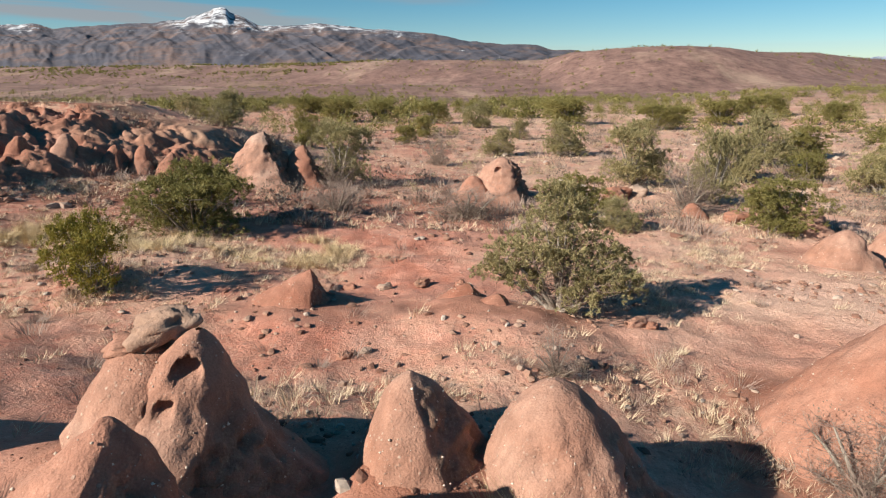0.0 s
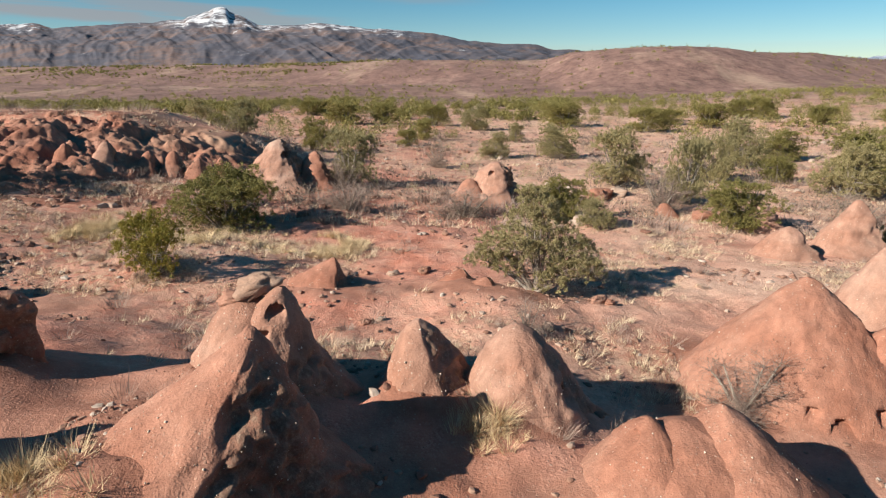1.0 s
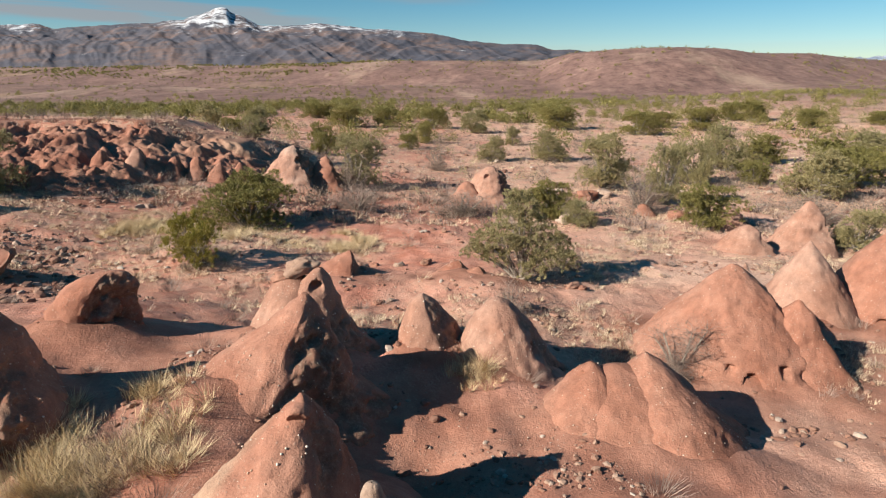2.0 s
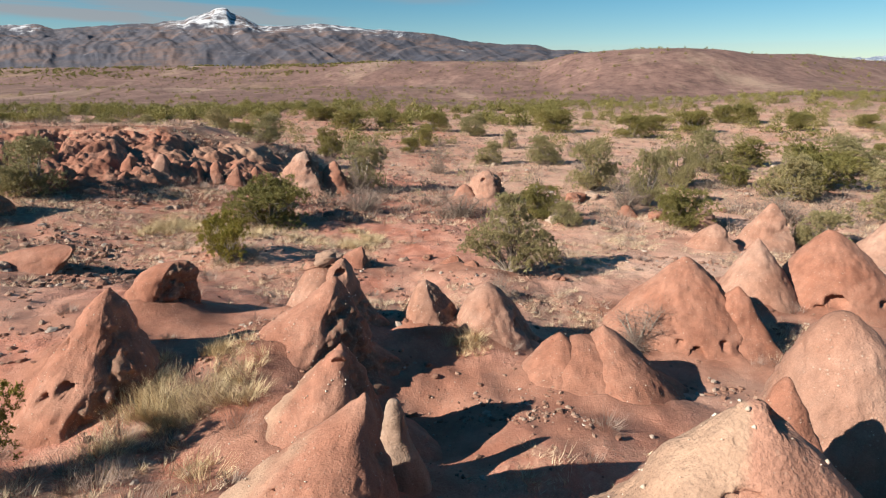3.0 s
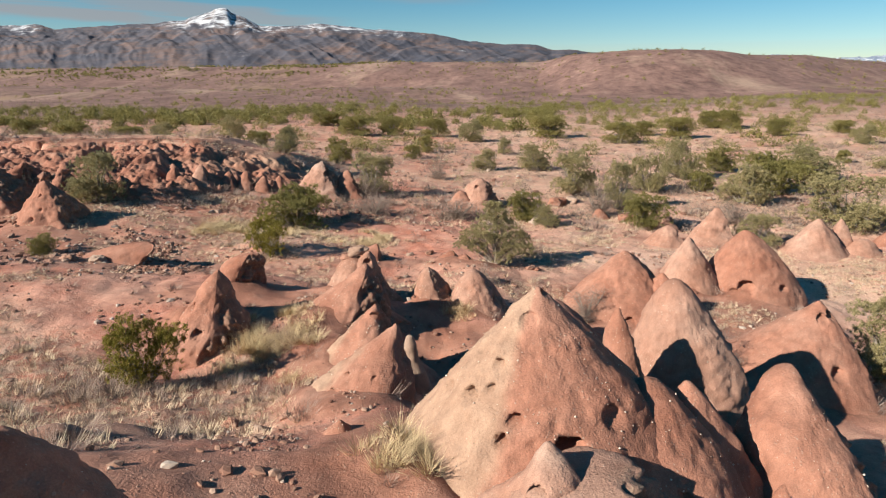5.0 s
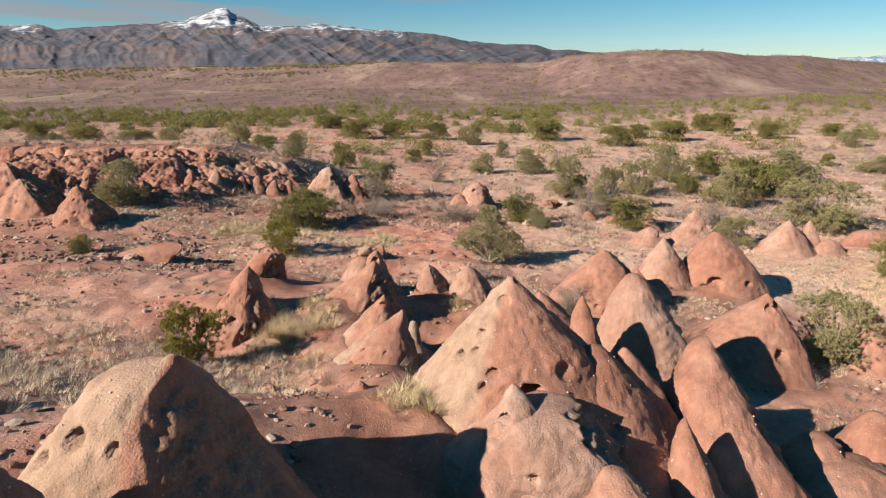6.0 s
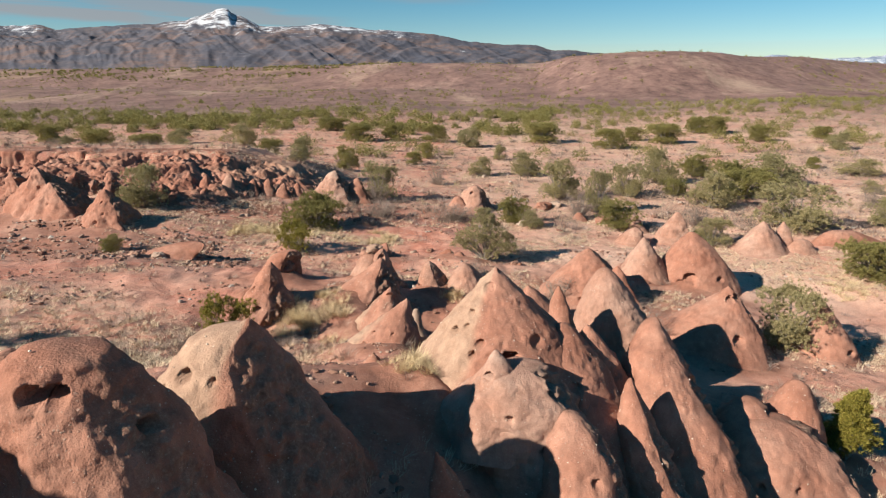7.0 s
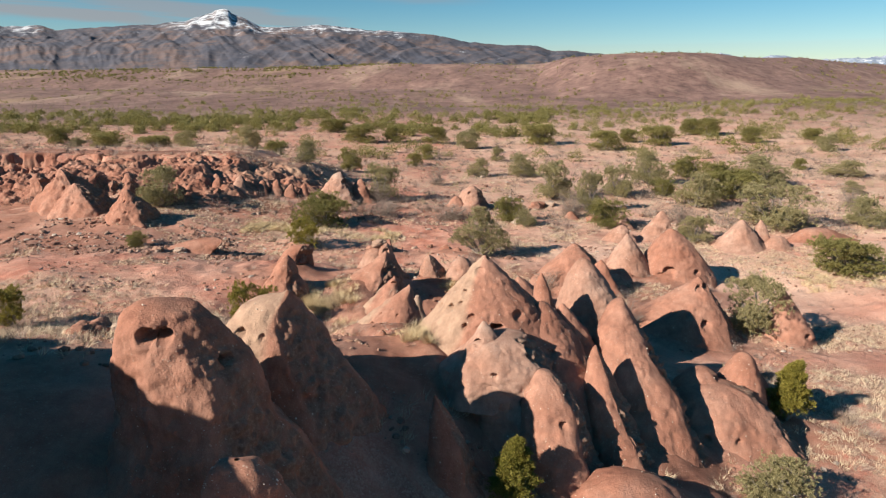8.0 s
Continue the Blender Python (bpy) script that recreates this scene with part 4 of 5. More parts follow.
hoodoo((2.0, -8.95, 4.69), (1.09, 3.58), (-9.6, 1.1), 2.68, 0.8, TAN, "pitted tan hoodoo with a whitish knob on top", 24, (-10, 0.82, 0.14), rows=[(4.61, 1.16, 2.51), (4.32, 0.92, 2.77), (3.91, 0.94, 3.09), (3.5, 1.01, 3.31), (2.99, 1.05, 3.52), (2.68, 1.09, 3.58)], pebbles=500, step=0.04, lump=0.12, cap=0.12, pits=[(1.25, -9.15, 4.35, 0.16, 0.14), (2.3, -10.4, 3.5, 0.12, 0.13), (1.75, -9.6, 4.0, 0.08, 0.08), (1.5, -9.9, 3.4, 0.09, 0.08), (1.0, -9.2, 3.6, 0.07, 0.07), (2.5, -10.6, 2.9, 0.08, 0.08)])
hoodoo((10.7, -5.0, 1.9), (9.4, 12.0), (-5.0, 1.2), 0.1, 0.7, DEEP, "low deep red mound beside a green juniper", 32, step=0.07, pebbles=300)
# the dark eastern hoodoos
hoodoo((-2.99, -11.3, 6.84), (-5.09, -1.3), (-11.6, 1.6), 4.4, 0.8, ROCK, "bulky red hoodoo with two round holes and a shade-darkened back", 33, (-30, 0.82, 0.06), rows=[(6.76, -3.13, -2.91), (6.64, -3.73, -2.85), (6.46, -4.1, -2.76), (6.21, -4.33, -2.55), (5.87, -4.6, -2.29), (5.49, -4.83, -2.05), (5.1, -4.91, -1.78), (4.4, -5.09, -1.3)], pebbles=600, step=0.045, lump=0.08, pits=[(-3.87, -11.88, 6.01, 0.13, 0.16), (-4.16, -11.98, 5.66, 0.13, 0.16), (-3.3, -12.3, 6.2, 0.07, 0.05)], buff_or_lit=(205, 0.35))
hoodoo((-4.65, -13.9, 7.64), (-5.79, -1.97), (-14.1, 1.5), 4.18, 0.8, ROCK, "massive red hoodoo with a notch under its cap", 34, (-30, 0.85, 0.06), rows=[(7.57, -4.89, -4.18), (7.47, -5.0, -3.82), (7.18, -5.17, -3.6), (6.82, -5.28, -3.37), (6.4, -5.34, -3.1), (5.86, -5.37, -2.78), (5.21, -5.5, -2.46), (4.18, -5.79, -1.97)], pebbles=600, step=0.04, lump=0.12, pits=[(-4.45, -14.5, 7.2, 0.17, 0.16), (-4.2, -14.5, 7.22, 0.17, 0.18), (-3.40, -14.11, 6.63, 0.13, 0.16)])
hoodoo((0.15, -11.7, 4.53), (-0.05, 1.14), (-12.0, 0.6), 2.6, 0.8, ROCK, "narrow red fin half in shadow", 36, (-10, 0.7, 0.1), sides=(0.53, 0.77), pebbles=300, step=0.04, lump=0.06, skirt=1.6)
hoodoo((-2.2, -17.0, 6.72), (-2.7, -1.4), (-17.0, 0.45), 5.9, 0.32, ROCK, "low flat-topped hoodoo rising out of the shadow", 37, step=0.04, pebbles=300, lump=0.2, skirt=0.3, flare=0.0)
hoodoo((4.5, -11.8, 2.55), (2.9, 6.3), (-12.0, 1.3), 1.6, 0.5, DEEP, "low red pebbly mound", 39, step=0.06, pebbles=300)
# Out of view; inferred from the shadow and placed to throw its edge.
BESIDE = "tall red hoodoo casting a long shadow on the slope"
for k, (x, y, z) in enumerate(((-14.0, -15.6, 10.0), (-14.3, -14.1, 8.95), (-14.8, -12.7, 7.9), (-13.6, -17.2, 11.0), (-12.4, -18.4, 11.1), (-12.2, -19.6, 11.2), (-11.4, -21.0, 11.7), (-8.2, -20.1, 10.12))):
    hoodoo((x, y, z), (x - 2.3, x + 2.3), (y, 2.0), 5.5, 0.4, ROCK, BESIDE, 40 + 7 * k, step=0.14, tip=0.03)
# the far side
hoodoo((-21.35, 16.7, 3.8), (-23.1, -19.5), (16.6, 1.6), 1.6, 0.8, ROCK, "lone red hoodoo with a pitted face and flat cap", 43, (-5, 0.68, 0.14), sides=(0.8, 0.85), step=0.06, lump=0.2, rill=0.12, pebbles=300, skirt=1.8, pits=[(-21.3, 15.4, 1.9, 0.17, 0.09), (-21.0, 15.5, 2.4, 0.13, 0.08), (-21.7, 15.5, 2.6, 0.12, 0.06), (-21.35, 15.9, 3.3, 0.12, 0.08)])
hoodoo((-27.9, 20.2, 4.7), (-30.8, -25.3), (20.5, 2.0), 2.0, 0.8, ROCK, CRUSTED, 44, (-5, 0.6, 0.16), sides=(0.85, 0.8), step=0.08, lump=0.26, rill=0.15, pits=[(-27.5, 18.9, 3.6, 0.15, 0.08)])
hoodoo((-26.3, 19.0, 3.85), (-28.3, -23.7), (18.8, 1.7), 1.75, 0.8, ROCK, CRUSTED, 45, (-5, 0.6, 0.16), sides=(0.75, 0.85), step=0.07, lump=0.24, rill=0.15, skirt=1.8, pits=[(-26.0, 17.6, 2.8, 0.14, 0.07)])
hoodoo((16.46, 2.9, 1.55), (15.6, 18.16), (2.76, 1.15), -0.97, 0.8, ROCK, "single rounded orange hoodoo beside an olive juniper", 46, (0, 0.8, 0.08), sides=(0.64, 0.94), pebbles=300, step=0.06, lump=0.06, skirt=1.6, pits=[(17.3, 2.0, -0.5, 0.16, 0.15), (17.9, 2.1, -0.5, 0.12, 0.12)])
hoodoo((16.8, 20.2, 1.5), (15.5, 18.2), (20.2, 0.9), -0.4, 0.65, TAN, "pale cracked rock pinnacle", 47, (10, 0.5, 0.12), step=0.08, pebbles=300, lump=0.16)
hoodoo((13.6, 19.2, 0.65), (12.2, 15.2), (19.2, 1.0), -0.7, 0.6, TAN, "pale pitted rock hump", 48, (10, 0.6, 0.1), step=0.08, pebbles=300, lump=0.14)
hoodoo((22.3, 19.0, 1.1), (20.6, 23.9), (19.0, 1.3), -0.8, 0.72, TAN, "small pale sandstone cone on open ground", 49, step=0.09)
hoodoo((23.9, 19.4, 1.0), (23.3, 25.0), (19.4, 0.8), -0.8, 0.66, TAN, "small pale sandstone cone on open ground", 50, (10, 0.5, 0.1), step=0.08, pebbles=300)
hoodoo((24.9, 18.6, -0.05), (23.9, 26.0), (18.6, 0.8), -0.9, 0.5, TAN, "flat pale boulder-like hump", 51, step=0.09)
hoodoo((-9.0, 30.0, 2.95), (-10.9, -6.7), (30.2, 1.5), 0.9, 0.6, TAN, "orange cone under a pale caprock ledge", 52, (0, 0.4, 0.2), step=0.08, pebbles=300, cap=0.4, lump=0.2, pits=[(-8.3, 29.0, 2.2, 0.3, 0.2)])
hoodoo((-7.2, 30.6, 2.2), (-8.4, -5.9), (30.6, 1.0), 0.7, 0.6, ROCK, CRUSTED, 54, (10, 0.5, 0.14), step=0.09)
hoodoo((3.0, 29.4, 1.75), (1.3, 4.8), (29.3, 1.4), 0.0, 0.7, TAN, "pale wind-hollowed rock outcrop", 55, (-10, 0.5, 0.2), step=0.07, pebbles=300, lump=0.26, pits=[(2.7, 28.6, 1.2, 0.16, 0.14), (1.9, 28.5, 0.3, 0.25, 0.15)])
hoodoo((1.5, 29.0, 0.9), (0.7, 2.4), (29.0, 0.8), 0.0, 0.5, ROCK, "small rounded rock beside the hollowed outcrop", 56, step=0.09, lump=0.14)
hoodoo((-3.1, 13.1, 1.28), (-4.5, -2.3), (13.2, 0.8), 0.5, 0.85, DEEP, "low smooth red clay cone", 57, (5, 0.5, 0.05), step=0.06, pebbles=300, skirt=0.5, flare=0.05, lump=0.06)
hoodoo((1.25, 12.6, 0.85), (0.1, 2.1), (12.6, 0.8), 0.2, 0.7, DEEP, "low smooth red clay cone", 58, (5, 0.6, 0.06), step=0.06, pebbles=300, skirt=0.5, flare=0.05, lump=0.06)
hoodoo((0.6, 13.7, 0.72), (-0.1, 1.2), (13.7, 0.5), 0.3, 0.6, DEEP, "low lumpy red clay hump", 59, (5, 0.5, 0.1), step=0.07, pebbles=300)
hoodoo((11.2, 26.0, 0.15), (10.6, 12.0), (26.0, 0.6), -0.6, 0.5, ROCK, "small rounded red boulder-like rock", 60, step=0.08, pebbles=300)
hoodoo((14.6, 23.2, 0.75), (13.6, 15.8), (23.2, 0.8), -0.5, 0.55, TAN, "low pale rock hump behind the scrub", 61, (10, 0.6, 0.12), step=0.09)
hoodoo((-13.3, 11.0, 1.95), (-17.3, -12.6), (11.0, 0.9), 1.0, 0.35, DEEP, "low red cut bank with a crumbling edge", 62, (20, 0.6, 0.1), step=0.09, lump=0.12)
hoodoo((-1.6, -6.0, 3.55), (-2.1, -1.2), (-6.0, 0.45), 3.0, 0.8, ROCK, "small red knob in the gravel", 63, step=0.05, pebbles=300)
hoodoo((-5.75, -7.2, 4.15), (-6.7, -5.0), (-7.2, 0.8), 3.55, 0.5, TAN, "low tan rock hump with a shade-darkened edge", 64, (-20, 0.75, 0.1), step=0.05, pebbles=300)
hoodoo((28.5, 20.0, 0.2), (26.5, 32.0), (20.0, 1.0), -0.9, 0.5, ROCK, "long low orange rock on open ground", 65, step=0.12)

# the badland cliff: a fluted wall below the tableland, and spires at its foot
def cliff():
    X, Y = np.meshgrid(np.arange(-44, -9.3, 0.1), np.arange(19.5, 38.5, 0.1), indexing="ij")
    shift = setback(X)
    wx = X + 0.9 * fbm(X * 0.5, Y * 0.5, seed=56, octaves=3)
    wy = Y + 0.9 * fbm(X * 0.5, Y * 0.5, seed=58, octaves=3)
    # ribs that run down to the flat with gullies between them, broken by knobs
    billow = np.clip(0.62 * np.abs(vnoise(wx / 3.2, wy / 9.0, seed=55)) ** 0.6 + 0.45 * np.abs(vnoise(wx / 1.2, wy / 3.6, seed=53)) ** 0.8, 0, 1)
    lump = fbm(wx / 1.3, wy / 1.3, 0, 57, 4, 0.55)
    knob = ridged(X / 0.8, Y / 0.8, 0, 60, 3)
    foot = 22.6 + 0.8 * shift + 2.6 * vnoise(X * 0.22, 7.0, seed=67)
    run = np.clip((Y - foot) / (9.0 - 0.45 * shift), 0, 1)
    low = 0.80 * run ** 0.8 * (0.42 + 0.80 * billow) + (0.10 * lump + 0.05 * knob) * smooth(run * 5)
    edge = 32.4 + 0.45 * shift + 1.0 * vnoise(X * 0.3, 1.0, seed=69) + 0.9 * vnoise(wx * 0.8, 2.0, seed=66) - 0.35 * np.abs(vnoise(wx / 1.3, 0.12 * Y, seed=59)) - 0.15 * np.abs(vnoise(wx / 0.5, 0.1 * Y, seed=79))
    wall = smooth((Y - edge) / (1.5 + 0.8 * vnoise(X * 0.4, 5.0, seed=65)))
    share = np.maximum(np.minimum(low, 0.86), wall)
    share = share * smooth((Y - foot) / 0.6 + 0.3)
    floor_z = near_land(X, np.minimum(Y, 27 + 0.55 * shift)) - 0.15
    crest = land(X, np.maximum(Y, 34.5 + 0.45 * shift)) + 0.08
    Z = floor_z + (crest - floor_z) * share + 0.10 * fbm(X / 0.3, Y / 0.3, 0, 61, 3, 0.6) * (share > 0.03) * (share < 0.97)
    Z = Z - 0.6 * smooth((Y - 36.0 - 0.35 * shift) / 1.5) - 0.5 * smooth((X + 11.5) / 2)
    me = mesh_of("cliff", np.stack([X, Y, Z], -1).reshape(-1, 3), grid_faces(*X.shape)[:, ::-1], DEEP)
    # Gullies between the ribs get a darker colour, recess shade painted in.
    value_layer(me, "crust_shade", 0.2 * smooth(1.6 - 6 * billow) * (share < 0.9) * (share > 0.05))
    value_layer(me, "buff_or_lit", np.clip(0.02 + 0.6 * smooth((X + 22) / 8) * smooth((share - 0.45) / 0.3) + 0.35 * vnoise(X * 0.7, Y * 0.7, Z * 2, 68), 0, 1))
    tagged(new("cliff", me), label="fluted red badland cliff under a flat tableland", category="cliff", kind="structure")


cliff()
rng = np.random.default_rng(11)
for k in range(9):
    x = -31.5 + 1.6 * k + rng.uniform(-1.0, 1.0)
    y = 23.0 + rng.uniform(-1.2, 3.4) + float(setback(x))
    wide = rng.uniform(0.5, 1.3)
    g = float(near_land(x, y))
    hoodoo((x + rng.uniform(-0.3, 0.3), y + rng.uniform(0.1, 0.5), g + wide * rng.uniform(1.1, 1.9)), (x - wide, x + wide), (y + 0.3, wide * rng.uniform(1.0, 1.5)), g, rng.uniform(0.45, 0.75), DEEP if k % 3 else ROCK,
           "knobby red spire at the foot of the cliff", 100 + k, (0, 0.5, 0.25), step=0.08, lump=0.3, rill=0.2, group="badland spires", tip=0.1, flare=0.2, skirt=0.8)
for k, (x, y, tall, wide) in enumerate(((-17.0, 26.8, 1.7, 1.0), (-15.5, 28.0, 1.1, 0.8), (-14.4, 28.5, 1.3, 0.75), (-13.2, 28.7, 1.1, 0.8), (-12.2, 29.3, 1.25, 0.6), (-18.6, 26.0, 1.5, 0.9))):
    g = float(land(x, y))
    hoodoo((x, y + 0.2, g + tall), (x - wide, x + wide), (y, wide), g, 0.5, TAN if k == 0 else ROCK, "short rounded spire under a pale ledge", 150 + k, (10, 0.5, 0.12), step=0.11, lump=0.14, group="badland spires", tip=0.12)


# ---- junipers ----
def tubes(paths, sides=6):
    """One mesh's arrays from tapered tubes: paths of (points, radii)."""
    vs, fs, n = [], [], 0
    ang = np.linspace(0, 2 * np.pi, sides, endpoint=False)
    for pts, radii in paths:
        pts = np.asarray(pts, float)
        d = np.gradient(pts, axis=0)
        d = d / (np.linalg.norm(d, axis=1)[:, None] + 1e-9)
        a = np.cross(d, np.array([0.31, 0.87, 0.38]))
        a = a / (np.linalg.norm(a, axis=1)[:, None] + 1e-9)
        b = np.cross(d, a)
        ring = pts[:, None, :] + np.asarray(radii)[:, None, None] * (np.cos(ang)[None, :, None] * a[:, None, :] + np.sin(ang)[None, :, None] * b[:, None, :])
        vs.append(ring.reshape(-1, 3))
        fs.append(grid_faces(len(pts), sides, True) + n)
        n += len(pts) * sides
    return np.concatenate(vs), np.concatenate(fs)


def leaves(rng, centres, outward, count, length, width):
    """Small pointed leaves round each centre, leaning outwards and up."""
    c = np.repeat(centres, count, 0)
    o = np.repeat(outward, count, 0)
    n = len(c)
    d = o * 0.8 + rng.normal(0, 0.75, (n, 3)) + np.array([0, 0, 0.45])
    d = d / (np.linalg.norm(d, axis=1)[:, None] + 1e-9)
    side = np.cross(d, rng.normal(0, 1, (n, 3)))
    side = side / (np.linalg.norm(side, axis=1)[:, None] + 1e-9)
    ln = length * rng.uniform(0.6, 1.35, n)[:, None]
    wd = width * rng.uniform(0.7, 1.3, n)[:, None]
    p = c + rng.normal(0, 0.55, (n, 3)) * length
    v = np.stack([p - side * wd, p + side * wd, p + d * ln], 1).reshape(-1, 3)
    return v, np.arange(3 * n).reshape(-1, 3)


def juniper(seed, wide=3.0, tall=2.6, lobes=13, clumps=46, per=9, leaf=0.17, mat=None, open_=0.0, dead=8, cone=False, label="", twig=0.013, dry=None, crown=()):
    """A many-stemmed juniper: bark stems, bare twigs and a crown of leaf sprays in uneven lobes."""
    rng = np.random.default_rng(seed)
    root = new("juniper_tree")
    stems, twigs, cs, os_ = [], [], [], []
    for k in range(lobes):
        a = rng.uniform(0, 2 * np.pi) if k else 0.0
        u = rng.uniform(0.25, 0.95)
        if cone:
            zc = tall * (0.14 + 0.74 * k / lobes)
            rr = wide / 2 * (1.02 - 0.8 * k / lobes) * 0.62
            a = k * 2.4
            r = wide / 2 * (0.5 - 0.36 * k / lobes)
        else:
            zc = tall * (0.13 if k % 3 == 2 and k > 2 else rng.uniform(0.16, 0.74) if k > 2 else (0.72, 0.8, 0.6)[k])
            rr = wide / 2 * u * math.sqrt(max(0.12, 1 - ((zc / tall - 0.42) / 0.62) ** 2)) * 0.86
            r = wide * rng.uniform(0.20, 0.29)
            rr = min(rr, wide / 2 - 0.55 * r) if zc > 0.15 * tall else wide / 2 - 1.05 * r
        if crown:
            cx0, cy0, zc, r = crown[k]
            a, rr = math.atan2(cy0, cx0), math.hypot(cx0, cy0)
        c = np.array([rr * math.cos(a), rr * math.sin(a), zc]) * np.array([1, 1, 1])
        if cone:
            c[:2] *= 0.55
        n = int(clumps * rng.uniform(0.75, 1.25))
        d = rng.normal(0, 1, (n, 3))
        d = d / np.linalg.norm(d, axis=1)[:, None]
        d[:, 2] = np.where(d[:, 2] < -0.35, -d[:, 2], d[:, 2])
        shell = rng.uniform(0.45 + open_ * 0.2, 1.08, n)[:, None]
        bud = rng.normal(0, 1, (9, 3))
        bud = bud / np.linalg.norm(bud, axis=1)[:, None]
        bulge = 0.74 + 0.42 * np.clip(np.max(d @ bud.T, axis=1), 0, 1) ** 6
        pts = c + d * shell * (bulge * r)[:, None] * np.array([1, 1, 0.82])
        keep = (pts[:, 2] > 0.02 * tall) & (pts[:, 2] < tall * 1.04)
        cs.append(pts[keep])
        os_.append(d[keep])
        mid = c * np.array([0.45, 0.45, 0.5]) + rng.normal(0, 0.07, 3) * wide / 3
        steps = np.linspace(0, 1, 7)[:, None]
        foot = rng.normal(0, 0.05, 3) * np.array([1, 1, 0]) - np.array([0, 0, 0.15])
        path = (1 - steps) ** 2 * foot + 2 * steps * (1 - steps) * mid + steps ** 2 * c
        r0 = 0.045 * wide / 3 * rng.uniform(0.8, 1.6)
        stems.append((path, np.linspace(r0, r0 * 0.25, 7)))
        for j in range(dead):
            s0 = path[rng.integers(2, 7)]
            out = rng.normal(0, 1, 3)
            out = out / np.linalg.norm(out) * r * rng.uniform(0.6, 1.25)
            out[2] = abs(out[2]) * 0.7
            bend = rng.normal(0, 0.12, 3) * r
            q = np.linspace(0, 1, 4)[:, None]
            line = s0 + out * q + bend * np.sin(q * np.pi)
            line[:, 2] = np.clip(line[:, 2], 0.05, tall)
            twigs.append((line, np.linspace(twig, 0.3 * twig, 4) * wide / 3))
    trunk = [(np.array([[0, 0, -0.25], [0.02, 0.01, 0.05], [0.03, 0.0, 0.2 * tall]]), np.array([0.11, 0.1, 0.06]) * wide / 3)]
    v, f = tubes(trunk + stems, 5)
    under("trunk", mesh_of("trunk", v, f, BARK), root)
    if twigs:
        v, f = tubes(twigs, 3)
        tagged(under("deadwood", mesh_of("deadwood", v, f, dry or BARK), root, "bare grey twigs"), kind="stuff")
    v, f = leaves(rng, np.concatenate(cs), np.concatenate(os_), per, leaf, leaf * 0.24)
    under("crown", mesh_of("crown", v, f, mat or LEAF_DARK, False), root)
    tagged(root, label=label or "dark green juniper bush on dry soil", category="tree", group="junipers")
    return root


GREEN, OLIVE, VIVID, GREY = "dense dark green juniper on dry ground", "grey-olive juniper with bare twigs showing", "small bright green juniper", "leafless grey-brown desert shrub"
BIG = [(-0.15, 0.1, 2.75, 0.5), (0.1, -0.1, 2.35, 0.62), (-0.35, 0.2, 2.0, 0.7), (0.35, 0.1, 1.75, 0.72), (-1.25, 0.0, 1.3, 0.66), (-0.7, -0.5, 1.35, 0.7), (-0.6, 0.7, 1.3, 0.75), (0.95, -0.1, 1.35, 0.72),
       (1.25, 0.35, 0.95, 0.68), (0.75, -0.6, 0.85, 0.7), (1.3, -0.3, 0.65, 0.6), (-1.5, 0.3, 0.85, 0.5), (0.2, 0.7, 1.0, 0.7), (0.4, -0.7, 0.45, 0.55), (-0.9, 0.1, 0.7, 0.5), (0.0, -0.4, 1.2, 0.6)]
hero = juniper(5, 3.9, 3.3, 16, 120, 34, 0.05, LEAF_OLIVE, 1.0, 30, label="large grey-olive juniper casting a shadow on pale soil", twig=0.008, dry=TWIG, crown=BIG)
hero.matrix_basis = pose(2.75, 13.2, float(land(2.75, 13.2)), 0, 0, 0)
models = {
    "g1": juniper(21, 3.0, 2.2, 20, 80, 30, 0.06, LEAF_DARK, 0, 5, label=GREEN), "g2": juniper(22, 3.0, 2.5, 18, 80, 30, 0.06, LEAF_DARK, 0, 5, label=GREEN), "g3": juniper(23, 3.0, 2.0, 17, 76, 30, 0.06, LEAF_DARK, 0, 4, label=GREEN),
    "o1": juniper(24, 3.0, 2.6, 19, 76, 26, 0.06, LEAF_OLIVE, 0.3, 7, label=OLIVE), "o2": juniper(25, 3.0, 2.2, 19, 76, 26, 0.06, LEAF_OLIVE, 0.3, 7, label=OLIVE),
    "b1": juniper(26, 1.6, 1.9, 16, 80, 30, 0.05, LEAF_BRIGHT, 0, 3, True, label=VIVID), "b2": juniper(27, 1.9, 1.6, 11, 60, 26, 0.055, LEAF_BRIGHT, 0.3, 14, label=VIVID),
    "d1": juniper(31, 3.0, 2.3, 18, 66, 20, 0.075, LEAF_DARK, 0, 0, label=GREEN), "d2": juniper(32, 3.0, 2.3, 18, 66, 20, 0.075, LEAF_OLIVE, 0.2, 0, label=OLIVE),
    "s1": juniper(28, 2.0, 1.3, 12, 12, 4, 0.035, LEAF_GREY, 0.5, 90, label=GREY, twig=0.0055, dry=TWIG),
}
sizes = {"g1": (3.0, 2.2), "g2": (3.0, 2.5), "g3": (3.0, 2.0), "o1": (3.0, 2.6), "o2": (3.0, 2.2), "d1": (3.0, 2.3), "d2": (3.0, 2.3), "b1": (1.6, 1.9), "b2": (1.9, 1.6), "s1": (2.0, 1.3)}
